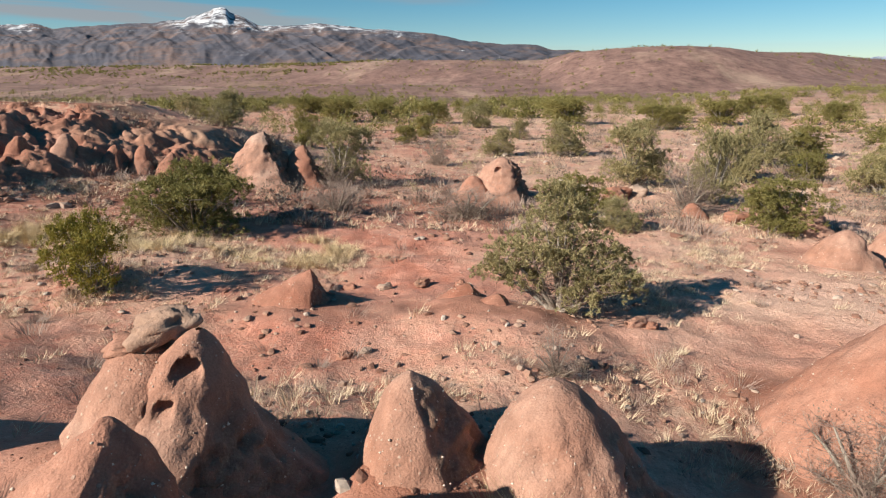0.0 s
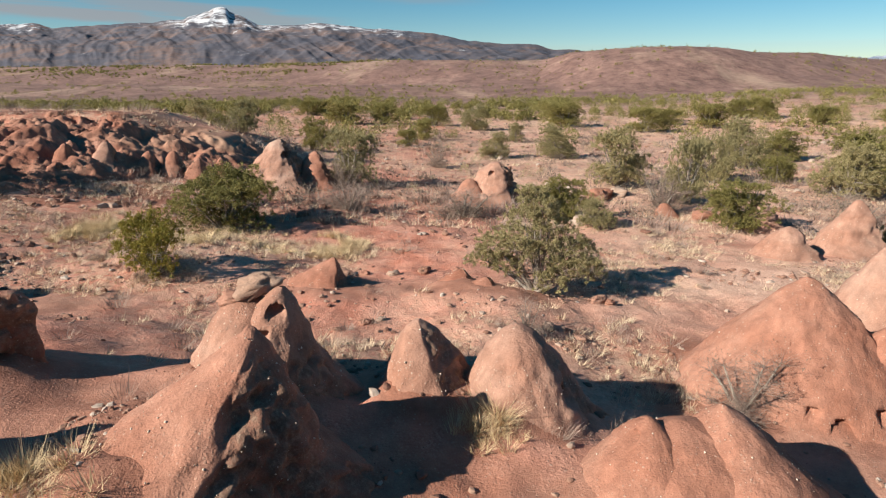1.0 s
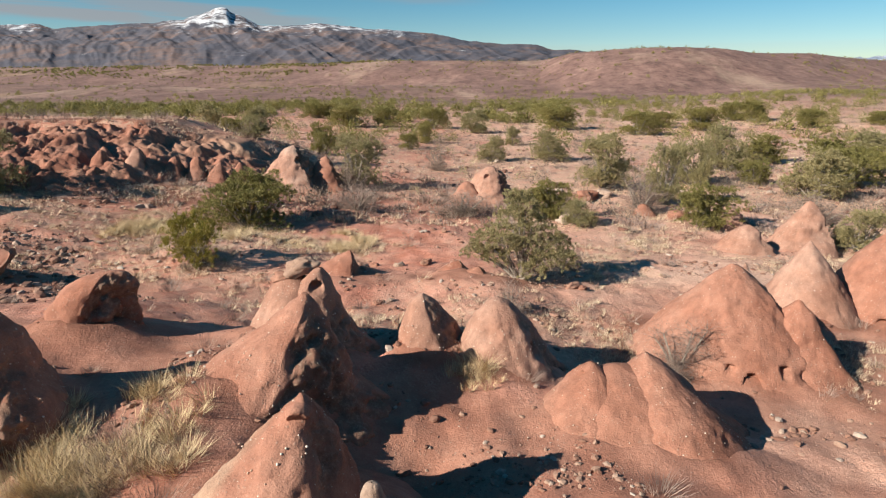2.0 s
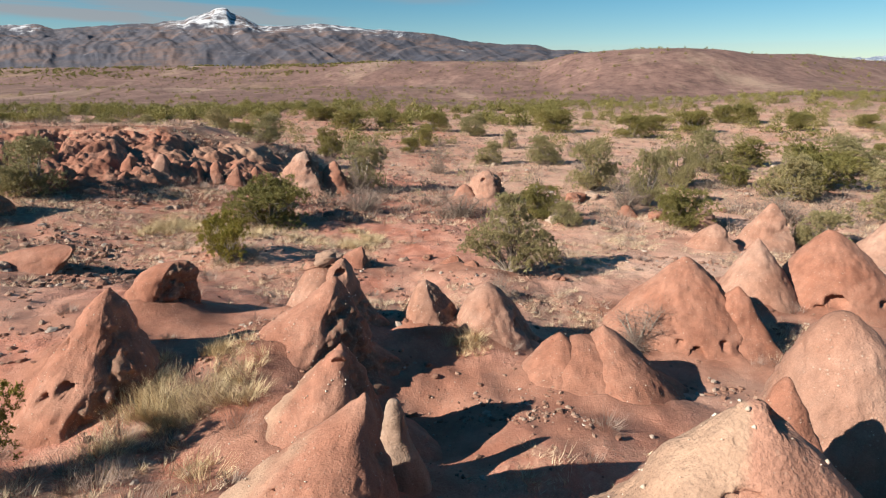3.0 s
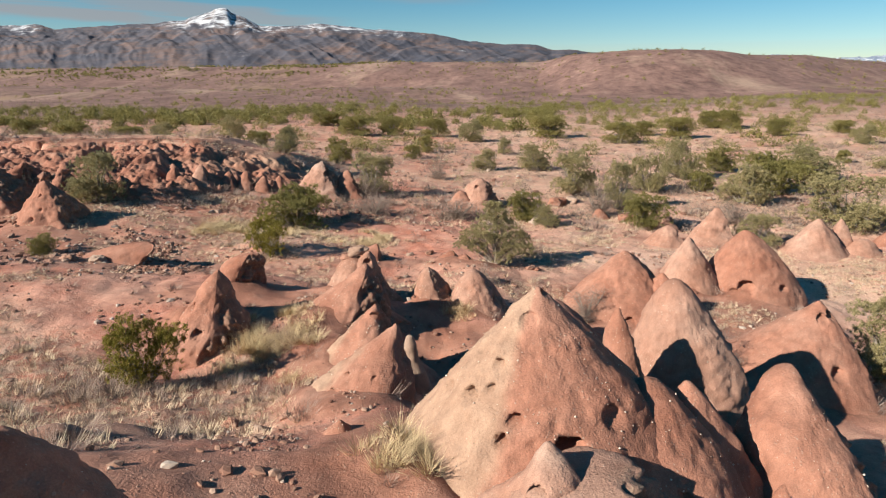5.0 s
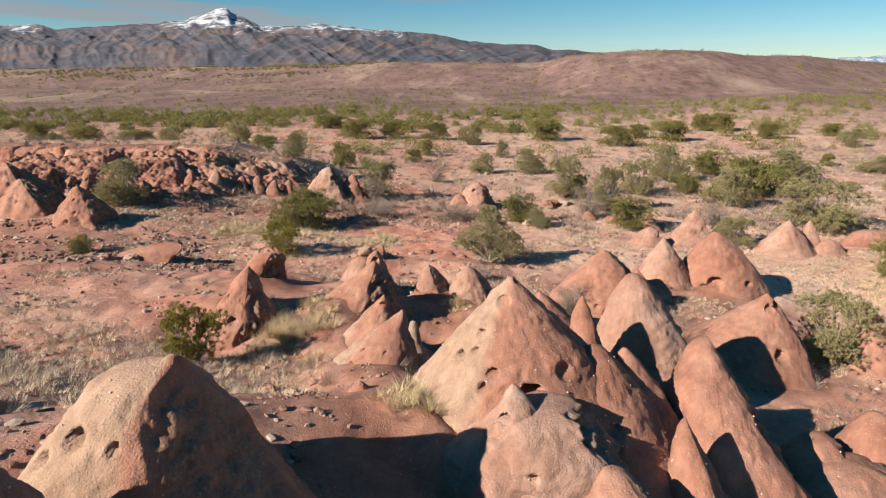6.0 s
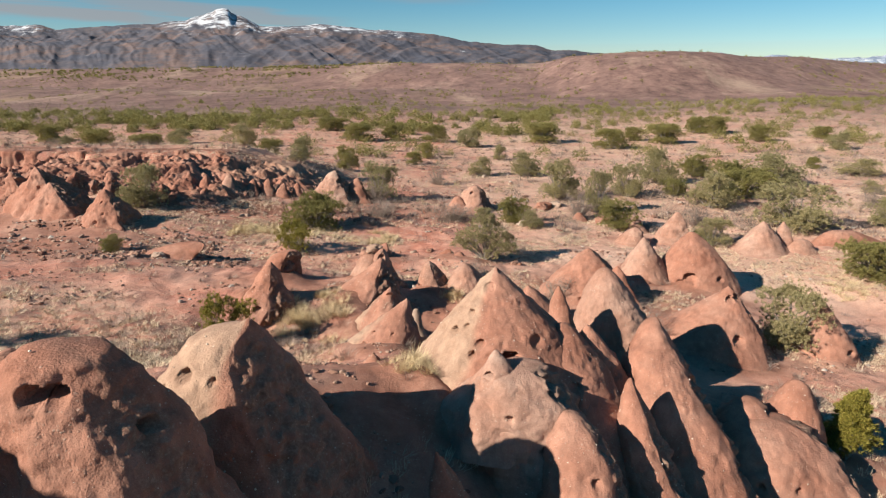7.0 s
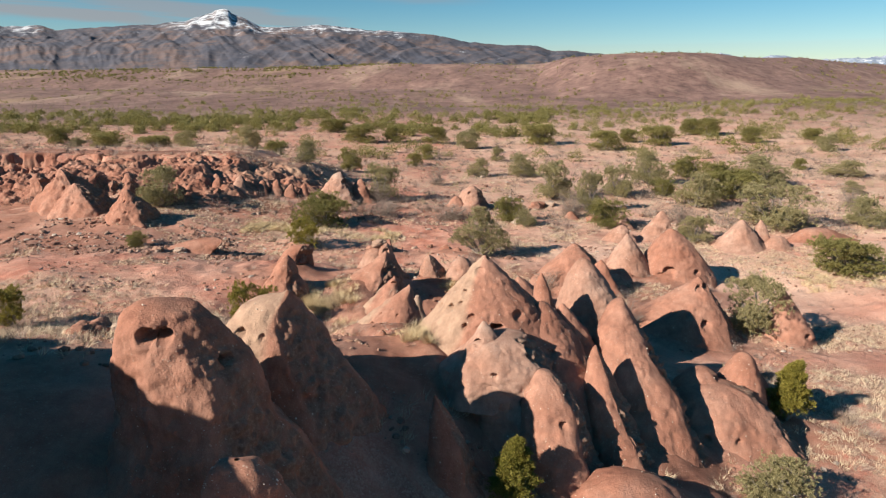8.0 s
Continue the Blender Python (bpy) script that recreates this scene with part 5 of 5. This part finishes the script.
GROVE = [("g2", 5.9, 24.7, 2.7, 2.2), ("g1", -8.9, 20.3, 4.2, 2.5), ("b2", -8.6, 13.6, 2.1, 2.0), ("o1", -5.6, 32.1, 3.0, 3.9), ("g2", -11, 49.6, 3.5, 3.5), ("g1", -23.8, 61.3, 5.2, 3.1), ("o2", -14.2, 39.8, 2.7, 2.6),
         ("g1", -44.1, 69.5, 5.3, 2.5), ("g3", -48.9, 65.1, 5.9, 3.4), ("o2", -55, 67, 3.4, 3.0), ("g3", -71.7, 88.1, 5.3, 2.7), ("o1", 11.4, 34.9, 3.1, 3.1), ("o2", 10.2, 49.6, 3.5, 2.9), ("o1", 13.4, 29.2, 1.9, 3.1),
         ("g2", 13.7, 23.3, 3.8, 2.7)]
GROVE += [("o1", 18.6, 37.4, 2.6, 2.8), ("o2", 24.4, 45.1, 3.8, 4.0), ("g3", 23.5, 37.9, 3.0, 1.8), ("o2", 24.4, 32.1, 3.8, 3.3), ("g2", 31.1, 51.2, 5.2, 3.3), ("g1", 29.8, 36.7, 4.8, 3.0), ("o2", 37.4, 44.7, 5.9, 3.3),
          ("g3", 49, 57.4, 1.9, 1.5), ("o2", 50.9, 51.3, 5.0, 2.0), ("o1", 27.6, 24, 5.2, 2.7), ("o2", 35.6, 24.5, 3.5, 2.3), ("g1", 26.7, 13.6, 3.3, 2.1), ("o1", 19.2, 19.8, 2.1, 1.7), ("o1", 15.5, 3.2, 2.5, 2.3)]
GROVE += [("b1", 11.75, -6.0, 2.0, 2.35), ("b1", 1.95, -12.1, 1.3, 1.4), ("b2", -7.2, -1.7, 1.6, 1.45), ("b2", -15.2, -3.7, 1.4, 1.25), ("o2", 8.8, -10.5, 2.0, 1.2), ("g2", 28.6, 81.3, 6.0, 3.2), ("g1", 41.1, 88.4, 6.6, 3.4),
          ("g3", 53.8, 106.6, 5.1, 3.2), ("o2", 65.2, 77.2, 4.8, 2.9), ("o1", 4.9, 83.1, 6.0, 3.4), ("g2", -1.3, 91.3, 5.4, 3.0), ("g1", 19.3, 91.2, 7.8, 3.5), ("o1", 8.3, 64.5, 2.5, 2.2), ("o2", 4.6, 49.5, 2.9, 2.2)]
GROVE += [("s1", -0.3, 42.5, 2.9, 2.5), ("g3", -3.5, 58.3, 2.3, 1.6), ("g2", -2.0, 65.6, 2.2, 2.2), ("g3", 36.8, 95.3, 4.0, 2.5), ("o1", -20.9, 20.8, 2.7, 2.6), ("g3", -18.2, 11.0, 1.4, 1.0), ("o2", -32.2, 76.5, 5.7, 3.6),
          ("g2", -8.9, 92.5, 5.5, 3.1), ("g3", 58.5, 90.5, 4.5, 2.8), ("g1", 56.1, 103.9, 6.0, 3.4), ("s1", 8.8, 2.1, 1.3, 0.9), ("o2", 44.6, 39.7, 2.4, 1.3), ("g2", -15.1, 89.9, 6.4, 3.2), ("g1", -24.7, 113.4, 7.7, 2.8)]
GROVE += [("o2", -44.8, 81.6, 5.0, 2.4), ("o2", 6.9, 22.4, 1.8, 1.2), ("g3", 72.3, 93, 4.4, 2.2), ("s1", -4.6, 24.6, 2.6, 0.8), ("s1", 5.9, 7.0, 1.6, 0.75), ("s1", 2.0, 9.4, 0.8, 0.5), ("s1", 11.5, 27.0, 2.4, 1.3), ("s1", -5.6, 30.4, 2.0, 1.1),
          ("s1", 1.0, 24.8, 3.0, 0.8), ("s1", -9.4, 24.0, 2.4, 1.0), ("s1", 40, 33, 2.4, 1.1), ("s1", 20.5, 25, 2.2, 0.9), ("o2", -22.5, 21.5, 1.6, 1.2)]
used = set()
for k, (kind, x, y, wide, tall) in enumerate(GROVE):
    if y > 54 and kind[0] in "go":
        kind = "d1" if kind[0] == "g" else "d2"
        wide, tall = 0.82 * wide, 0.9 * tall
    if kind[0] == "o" and wide < 1.25 * tall:
        wide, tall = 1.12 * wide, 0.92 * tall
    m = pose(x, y, float(land(x, y)) - 0.02, 0, 0, (k * 77) % 360) @ Matrix.Diagonal((wide / sizes[kind][0], wide / sizes[kind][0], tall / sizes[kind][1], 1))
    if kind in used:
        copy_thing(models[kind], m)
    else:
        models[kind].matrix_basis = m
        used.add(kind)


# ---- scatter: stuff that nobody could count ----
def spread(rng, n, x0, x1, y0, y1, keep):
    x, y = rng.uniform(x0, x1, n), rng.uniform(y0, y1, n)
    ok = rng.uniform(0, 1, n) < keep(x, y)
    return x[ok], y[ok]


def wedge(rng, n, near, far, power=1.0, side=0.78):
    """Places over the plain to the north, thinning out with distance."""
    y = near + (far - near) * rng.uniform(0, 1, n) ** power
    return rng.uniform(-1, 1, n) * ((y + 24) * side + 4), y


def tufts(name, rng, x, y, blades, height, spreadr, thick, mat, label, droop=0.5):
    n = len(x)
    z = land(x, y)
    h = height * rng.uniform(0.45, 1.25, n)
    c = np.repeat(np.stack([x, y, z], -1), blades, 0)
    hh = np.repeat(h, blades)
    a = rng.uniform(0, 2 * np.pi, n * blades)
    out = np.stack([np.cos(a), np.sin(a), np.zeros_like(a)], -1)
    base = c + out * (rng.uniform(0, 1, n * blades) ** 0.7 * spreadr * np.repeat(h / height, blades))[:, None] - np.array([0, 0, 0.03])
    side = np.stack([-np.sin(a + 0.6), np.cos(a + 0.6), np.zeros_like(a)], -1)
    lean = np.repeat(rng.normal(0, 0.28, (n, 3)) * np.array([1, 1, 0]), blades, 0) * hh[:, None]
    tip = base + out * (hh * droop * rng.uniform(0.1, 1.0, n * blades))[:, None] + np.array([0, 0, 1]) * (hh * rng.uniform(0.55, 1.0, n * blades))[:, None] + lean + rng.normal(0, 0.16, (n * blades, 3)) * hh[:, None]
    w = thick * rng.uniform(0.6, 1.4, n * blades)[:, None]
    v = np.stack([base - side * w, base + side * w, tip], 1).reshape(-1, 3)
    me = mesh_of(name, v, np.arange(len(v)).reshape(-1, 3), mat, False)
    return tagged(new(name, me), label=label, category="grass", kind="stuff")


rng = np.random.default_rng(5)
gx, gy = spread(rng, 46000, -24, 30, -12, 27, lambda x, y: np.clip((grass_share(x, y) - 0.38) * 1.0, 0, 0.75))
tufts("dry_grass", rng, gx, gy, 28, 0.21, 0.16, 0.0072, STRAW, "pale straw-coloured bunch grass on red soil", 0.85)
gx, gy = spread(rng, 2600, -14, -3, 16.9, 20.3, lambda x, y: np.clip(0.3 + 0.9 * vnoise(x * 0.9, y * 0.9, seed=46), 0, 0.8) * np.exp(-((y - 18.6) / 1.1) ** 2))
hx, hy = spread(rng, 420, -5.9, -3.5, -1.4, 2.6, lambda x, y: np.clip(0.25 + 1.2 * vnoise(x * 1.6, y * 1.6, seed=45), 0, 0.8))
ix, iy = spread(rng, 160, -1.2, 0.6, -8.4, -6.8, lambda x, y: np.exp(-((x + 0.3) / 0.5) ** 2 - ((y + 7.6) / 0.5) ** 2))
jx, jy = spread(rng, 120, 0.2, 1.6, 4.4, 5.6, lambda x, y: np.exp(-((x - 0.7) / 0.4) ** 2 - ((y - 5.0) / 0.4) ** 2))
kx, ky = spread(rng, 200, 23, 31, 11, 14, lambda x, y: 0.7 + 0 * x)
tufts("gold_grass", rng, np.concatenate([gx, hx, ix, jx, kx]), np.concatenate([gy, hy, iy, jy, ky]), 70, 0.36, 0.17, 0.0052, STRAW_GOLD, "tall golden bunch grass in drying clumps", 0.9)
gx, gy = wedge(rng, 15000, 22, 110, 1.5)
ok = rng.uniform(0, 1, len(gx)) < 0.25 + 0.75 * (fbm(gx / 7, gy / 5, seed=85) > 0.1)
tufts("far_grass", rng, gx[ok], gy[ok], 15, 0.24, 0.32, 0.015, STRAW, "pale dry grass across the flats", 1.0)
sx, sy = spread(rng, 4200, -26, 34, -11, 30, lambda x, y: 0.05 + 0.45 * np.clip(grass_share(x, y) - 0.3, 0, 1))
tufts("dead_scrub", rng, sx, sy, 70, 0.36, 0.2, 0.0038, TWIG, "leafless grey-brown low scrub", 0.95)
sx, sy = wedge(rng, 5200, 22, 190, 1.4)
ok = rng.uniform(0, 1, len(sx)) < 0.3 + 0.7 * (fbm(sx / 16, sy / 10, seed=86) > 0.0)
tufts("far_scrub", rng, sx[ok], sy[ok], 46, 0.55, 0.6, 0.017, TWIG, "grey-brown brush across the plain", 0.8)


bx, by = spread(rng, 2600, -12, 16, -9, 22, lambda x, y: 0.03 + 0.75 * np.exp(-((x + 4.7) / 1.0) ** 2 - ((y - 0.2) / 1.8) ** 2) + 0.4 * np.exp(-((x + 7.2) / 2.2) ** 2 - ((y + 2.4) / 1.1) ** 2) + 0.1 * (grass_share(x, y) > 0.75))
tufts("low_brush", rng, bx, by, 190, 0.34, 0.30, 0.0042, TWIG, "tangled brown brush with fine dry stems", 1.1)


def stones(name, rng, x, y, size, label, sink=0.2):
    """Angular loose stones, twenty faces each."""
    g = (1 + 5 ** 0.5) / 2
    ico = np.array([(-1, g, 0), (1, g, 0), (-1, -g, 0), (1, -g, 0), (0, -1, g), (0, 1, g), (0, -1, -g), (0, 1, -g), (g, 0, -1), (g, 0, 1), (-g, 0, -1), (-g, 0, 1)]) / 1.9
    tri = np.array([(0, 11, 5), (0, 5, 1), (0, 1, 7), (0, 7, 10), (0, 10, 11), (1, 5, 9), (5, 11, 4), (11, 10, 2), (10, 7, 6), (7, 1, 8), (3, 9, 4), (3, 4, 2), (3, 2, 6), (3, 6, 8), (3, 8, 9), (4, 9, 5), (2, 4, 11), (6, 2, 10), (8, 6, 7), (9, 8, 1)])
    n = len(x)
    v = ico[None] * (1 + rng.uniform(-0.32, 0.28, (n, 12, 1)))
    a = rng.uniform(0, 2 * np.pi, n)
    c, s = np.cos(a)[:, None], np.sin(a)[:, None]
    v = v * np.stack([rng.uniform(0.8, 1.5, n), rng.uniform(0.7, 1.1, n), rng.uniform(0.45, 0.85, n)], -1)[:, None, :]
    v = np.stack([v[..., 0] * c - v[..., 1] * s, v[..., 0] * s + v[..., 1] * c, v[..., 2]], -1) * size[:, None, None]
    v = v + np.stack([x, y, land(x, y) + size * sink], -1)[:, None, :]
    f = tri[None] + (np.arange(n) * 12)[:, None, None]
    me = mesh_of(name, v.reshape(-1, 3), f.reshape(-1, 3), STONE, False)
    return tagged(new(name, me), label=label, category="stones", kind="stuff")


patch = lambda x, y: np.clip(0.12 + 0.9 * fbm(x / 3.0, y / 2.2, seed=87, octaves=3), 0.04, 0.85)
qx, qy = spread(rng, 70000, -24, 28, -12, 26, patch)
stones("loose_stones", rng, qx, qy, 0.012 + 0.10 * rng.uniform(0, 1, len(qx)) ** 6, "loose red and grey stones strewn over the soil")
qx, qy = wedge(rng, 15000, 20, 90, 1.5)
ok = rng.uniform(0, 1, len(qx)) < patch(qx, qy)
qx, qy = qx[ok], qy[ok]
stones("far_stones", rng, qx, qy, 0.05 + 0.26 * rng.uniform(0, 1, len(qx)) ** 5, "scattered pale boulders across the flats")


def boulder(x, y, size, seed, mat):
    z = float(land(x, y)) + size * 0.22
    ob = slab("boulder", None, (x, y, z), (size * 1.15, size * 0.85, size * 0.62), seed, mat, turn=seed * 37 % 360)
    return tagged(ob, label="weathered loose boulder lying on red soil", category="rock", group="boulders on the desert floor")


ROCKS = [(4.4, 12.5, 0.2), (4.75, 12.35, 0.14), (-3.9, 15.2, 0.2), (-3.3, 15.5, 0.25), (-2.6, 15.6, 0.18), (-1.6, 15.4, 0.17), (-0.6, 15.7, 0.2), (0.5, 15.5, 0.19), (2.6, 9.9, 0.12), (3.3, 9.6, 0.11), (-1.9, 10.3, 0.13), (-1.5, 10.5, 0.1), (5.2, 8.6, 0.12),
         (-4.2, -4.2, 0.16), (-3.4, -4.8, 0.13), (-3.0, -4.4, 0.1), (-9.0, -8.9, 0.5), (-8.3, -8.8, 0.35), (-7.2, -9.3, 0.3), (13, 25.4, 0.5), (6.5, 23.6, 0.5), (7.3, 23.0, 0.35), (30, 12.5, 0.35), (-15.2, 10.2, 0.3), (-16.4, 10.0, 0.25), (9, 30, 0.6), (10.2, 30.6, 0.5)]
for k, (x, y, size) in enumerate(ROCKS):
    boulder(x, y, size, 200 + k, (TAN, ROCK, CAP)[k % 3])

# woodland and brush of the plain
def far_woods(name, rng, x, y, wide, mat, label, per=70, leaf=0.30):
    n = len(x)
    z = land(x, y)
    c = np.repeat(np.stack([x, y, z], -1), per, 0)
    w = np.repeat(wide, per)[:, None]
    d = rng.normal(0, 1, (n * per, 3))
    d = d / np.linalg.norm(d, axis=1)[:, None]
    d[:, 2] = np.abs(d[:, 2])
    bulge = 0.75 + 0.35 * vnoise(d[:, 0] * 2 + np.repeat(np.arange(n), per) * 3.7, d[:, 1] * 2, d[:, 2] * 2, 88)
    p = c + d * w * np.array([0.5, 0.5, 0.62]) * (bulge * rng.uniform(0.55, 1.05, n * per))[:, None]
    v, f = leaves(rng, p, d, 1, leaf, leaf * 0.36)
    scale = np.repeat(w, 3, 0) / 2.2
    q = np.repeat(p, 3, 0)
    v = q + (v - q) * scale
    me = mesh_of(name, v, f, mat, False)
    return tagged(new(name, me), label=label, category="trees", kind="stuff")


wx, wy = wedge(rng, 1150, 62, 270, 0.85)
ok = rng.uniform(0, 1, len(wx)) < np.clip(0.35 + 0.8 * fbm(wx / 40, wy / 30, seed=89) + 0.35 * np.exp(-((wy - 125) / 45) ** 2), 0, 1)
far_woods("juniper_woodland", rng, wx[ok], wy[ok], rng.uniform(1.8, 4.2, ok.sum()), LEAF_DARK, "belt of dark green junipers across the plain", 340, 0.13)
wx, wy = wedge(rng, 520, 66, 330, 0.9)
far_woods("grey_woodland", rng, wx, wy, rng.uniform(1.0, 3.0, len(wx)), LEAF_OLIVE, "grey-olive bushes thinning across the plain", 150, 0.15)
wx, wy = wedge(rng, 1700, 24, 260, 1.1)
far_woods("bare_brush", rng, wx, wy, rng.uniform(0.8, 2.6, len(wx)), LEAF_GREY, "leafless brown brush across the plain", 170, 0.09)
wx, wy = wedge(rng, 11000, 140, 1150, 0.75)
far_woods("hill_brush", rng, wx, wy, rng.uniform(0.8, 2.6, len(wx)), LEAF_GREY, "brown brush dotted over the far hills", 9, 0.42)
wx, wy = wedge(rng, 4200, 170, 1000, 0.8)
ok = rng.uniform(0, 1, len(wx)) < np.clip(0.25 + 0.9 * fbm(wx / 90, wy / 60, seed=90), 0.05, 1)
far_woods("hill_trees", rng, wx[ok], wy[ok], rng.uniform(1.8, 4.2, ok.sum()), LEAF_DARK, "small dark junipers scattered over the hills", 60, 0.36)
wx, wy = wedge(rng, 1000, 30, 170, 0.95)
ok = rng.uniform(0, 1, len(wx)) < np.where(wx > -4, 0.8, 0.35)
far_woods("plain_bushes", rng, wx[ok], wy[ok], rng.uniform(0.5, 1.5, ok.sum()), LEAF_OLIVE, "small olive bushes dotted over the flats", 170, 0.11)
wx, wy = wedge(rng, 9000, 700, 1150, 0.7)
ok = (wx / wy < -0.05) & (rng.uniform(0, 1, len(wx)) < np.clip(0.12 + 1.2 * fbm(wx / 70, wy / 45, seed=98), 0.02, 0.9) * smooth((wy - 820) / 160))
far_woods("rim_trees", rng, wx[ok], wy[ok], rng.uniform(2.2, 5.0, ok.sum()), LEAF_DARK, "small dark junipers along the rim of the far mesa", 70, 0.55)
wx, wy = wedge(rng, 1500, 105, 235, 0.9)
ok = (wx / wy < 0.2) & (rng.uniform(0, 1, len(wx)) < np.clip(0.55 + 0.9 * fbm(wx / 30, wy / 22, seed=34), 0.05, 1) * np.exp(-((wy - 150) / 50) ** 2))
far_woods("juniper_belt", rng, wx[ok], wy[ok], rng.uniform(2.2, 5.0, ok.sum()), LEAF_DARK, "dense belt of dark green junipers across the plain", 420, 0.19)
wx, wy = wedge(rng, 900, 85, 300, 0.8)
ok = (wx / wy > 0.12) & (rng.uniform(0, 1, len(wx)) < np.clip(0.35 + 0.9 * fbm(wx / 35, wy / 26, seed=35), 0.05, 1))
far_woods("slope_junipers", rng, wx[ok], wy[ok], rng.uniform(1.4, 4.2, ok.sum()), LEAF_DARK, "green junipers scattered up the slope of the hill", 360, 0.17)
qx, qy = spread(rng, 9000, -7.5, 0.5, -7.5, -2.5, lambda x, y: np.clip(0.2 + 0.9 * fbm(x / 1.4, y / 1.2, seed=36, octaves=3), 0.02, 0.8))
stones("gully_stones", rng, qx, qy, 0.010 + 0.06 * rng.uniform(0, 1, len(qx)) ** 6, "loose red stones in the gully between the hoodoos")
qx, qy = spread(rng, 5000, -32, -10, 7.5, 17.5, lambda x, y: np.clip(0.15 + 1.1 * fbm(x / 2.4, y / 1.6, seed=38, octaves=3), 0.02, 0.8))
stones("wash_rubble", rng, qx, qy, 0.03 + 0.16 * rng.uniform(0, 1, len(qx)) ** 4, "red rubble on the wash below the badlands")
qx, qy = spread(rng, 5000, -5.0, 3.2, 0.8, 4.2, lambda x, y: np.clip(0.15 + 0.9 * fbm(x / 1.1, y / 1.0, seed=37, octaves=3), 0.02, 0.7))
stones("slope_stones", rng, qx, qy, 0.010 + 0.06 * rng.uniform(0, 1, len(qx)) ** 5, "small stones on the wash below the hoodoos")
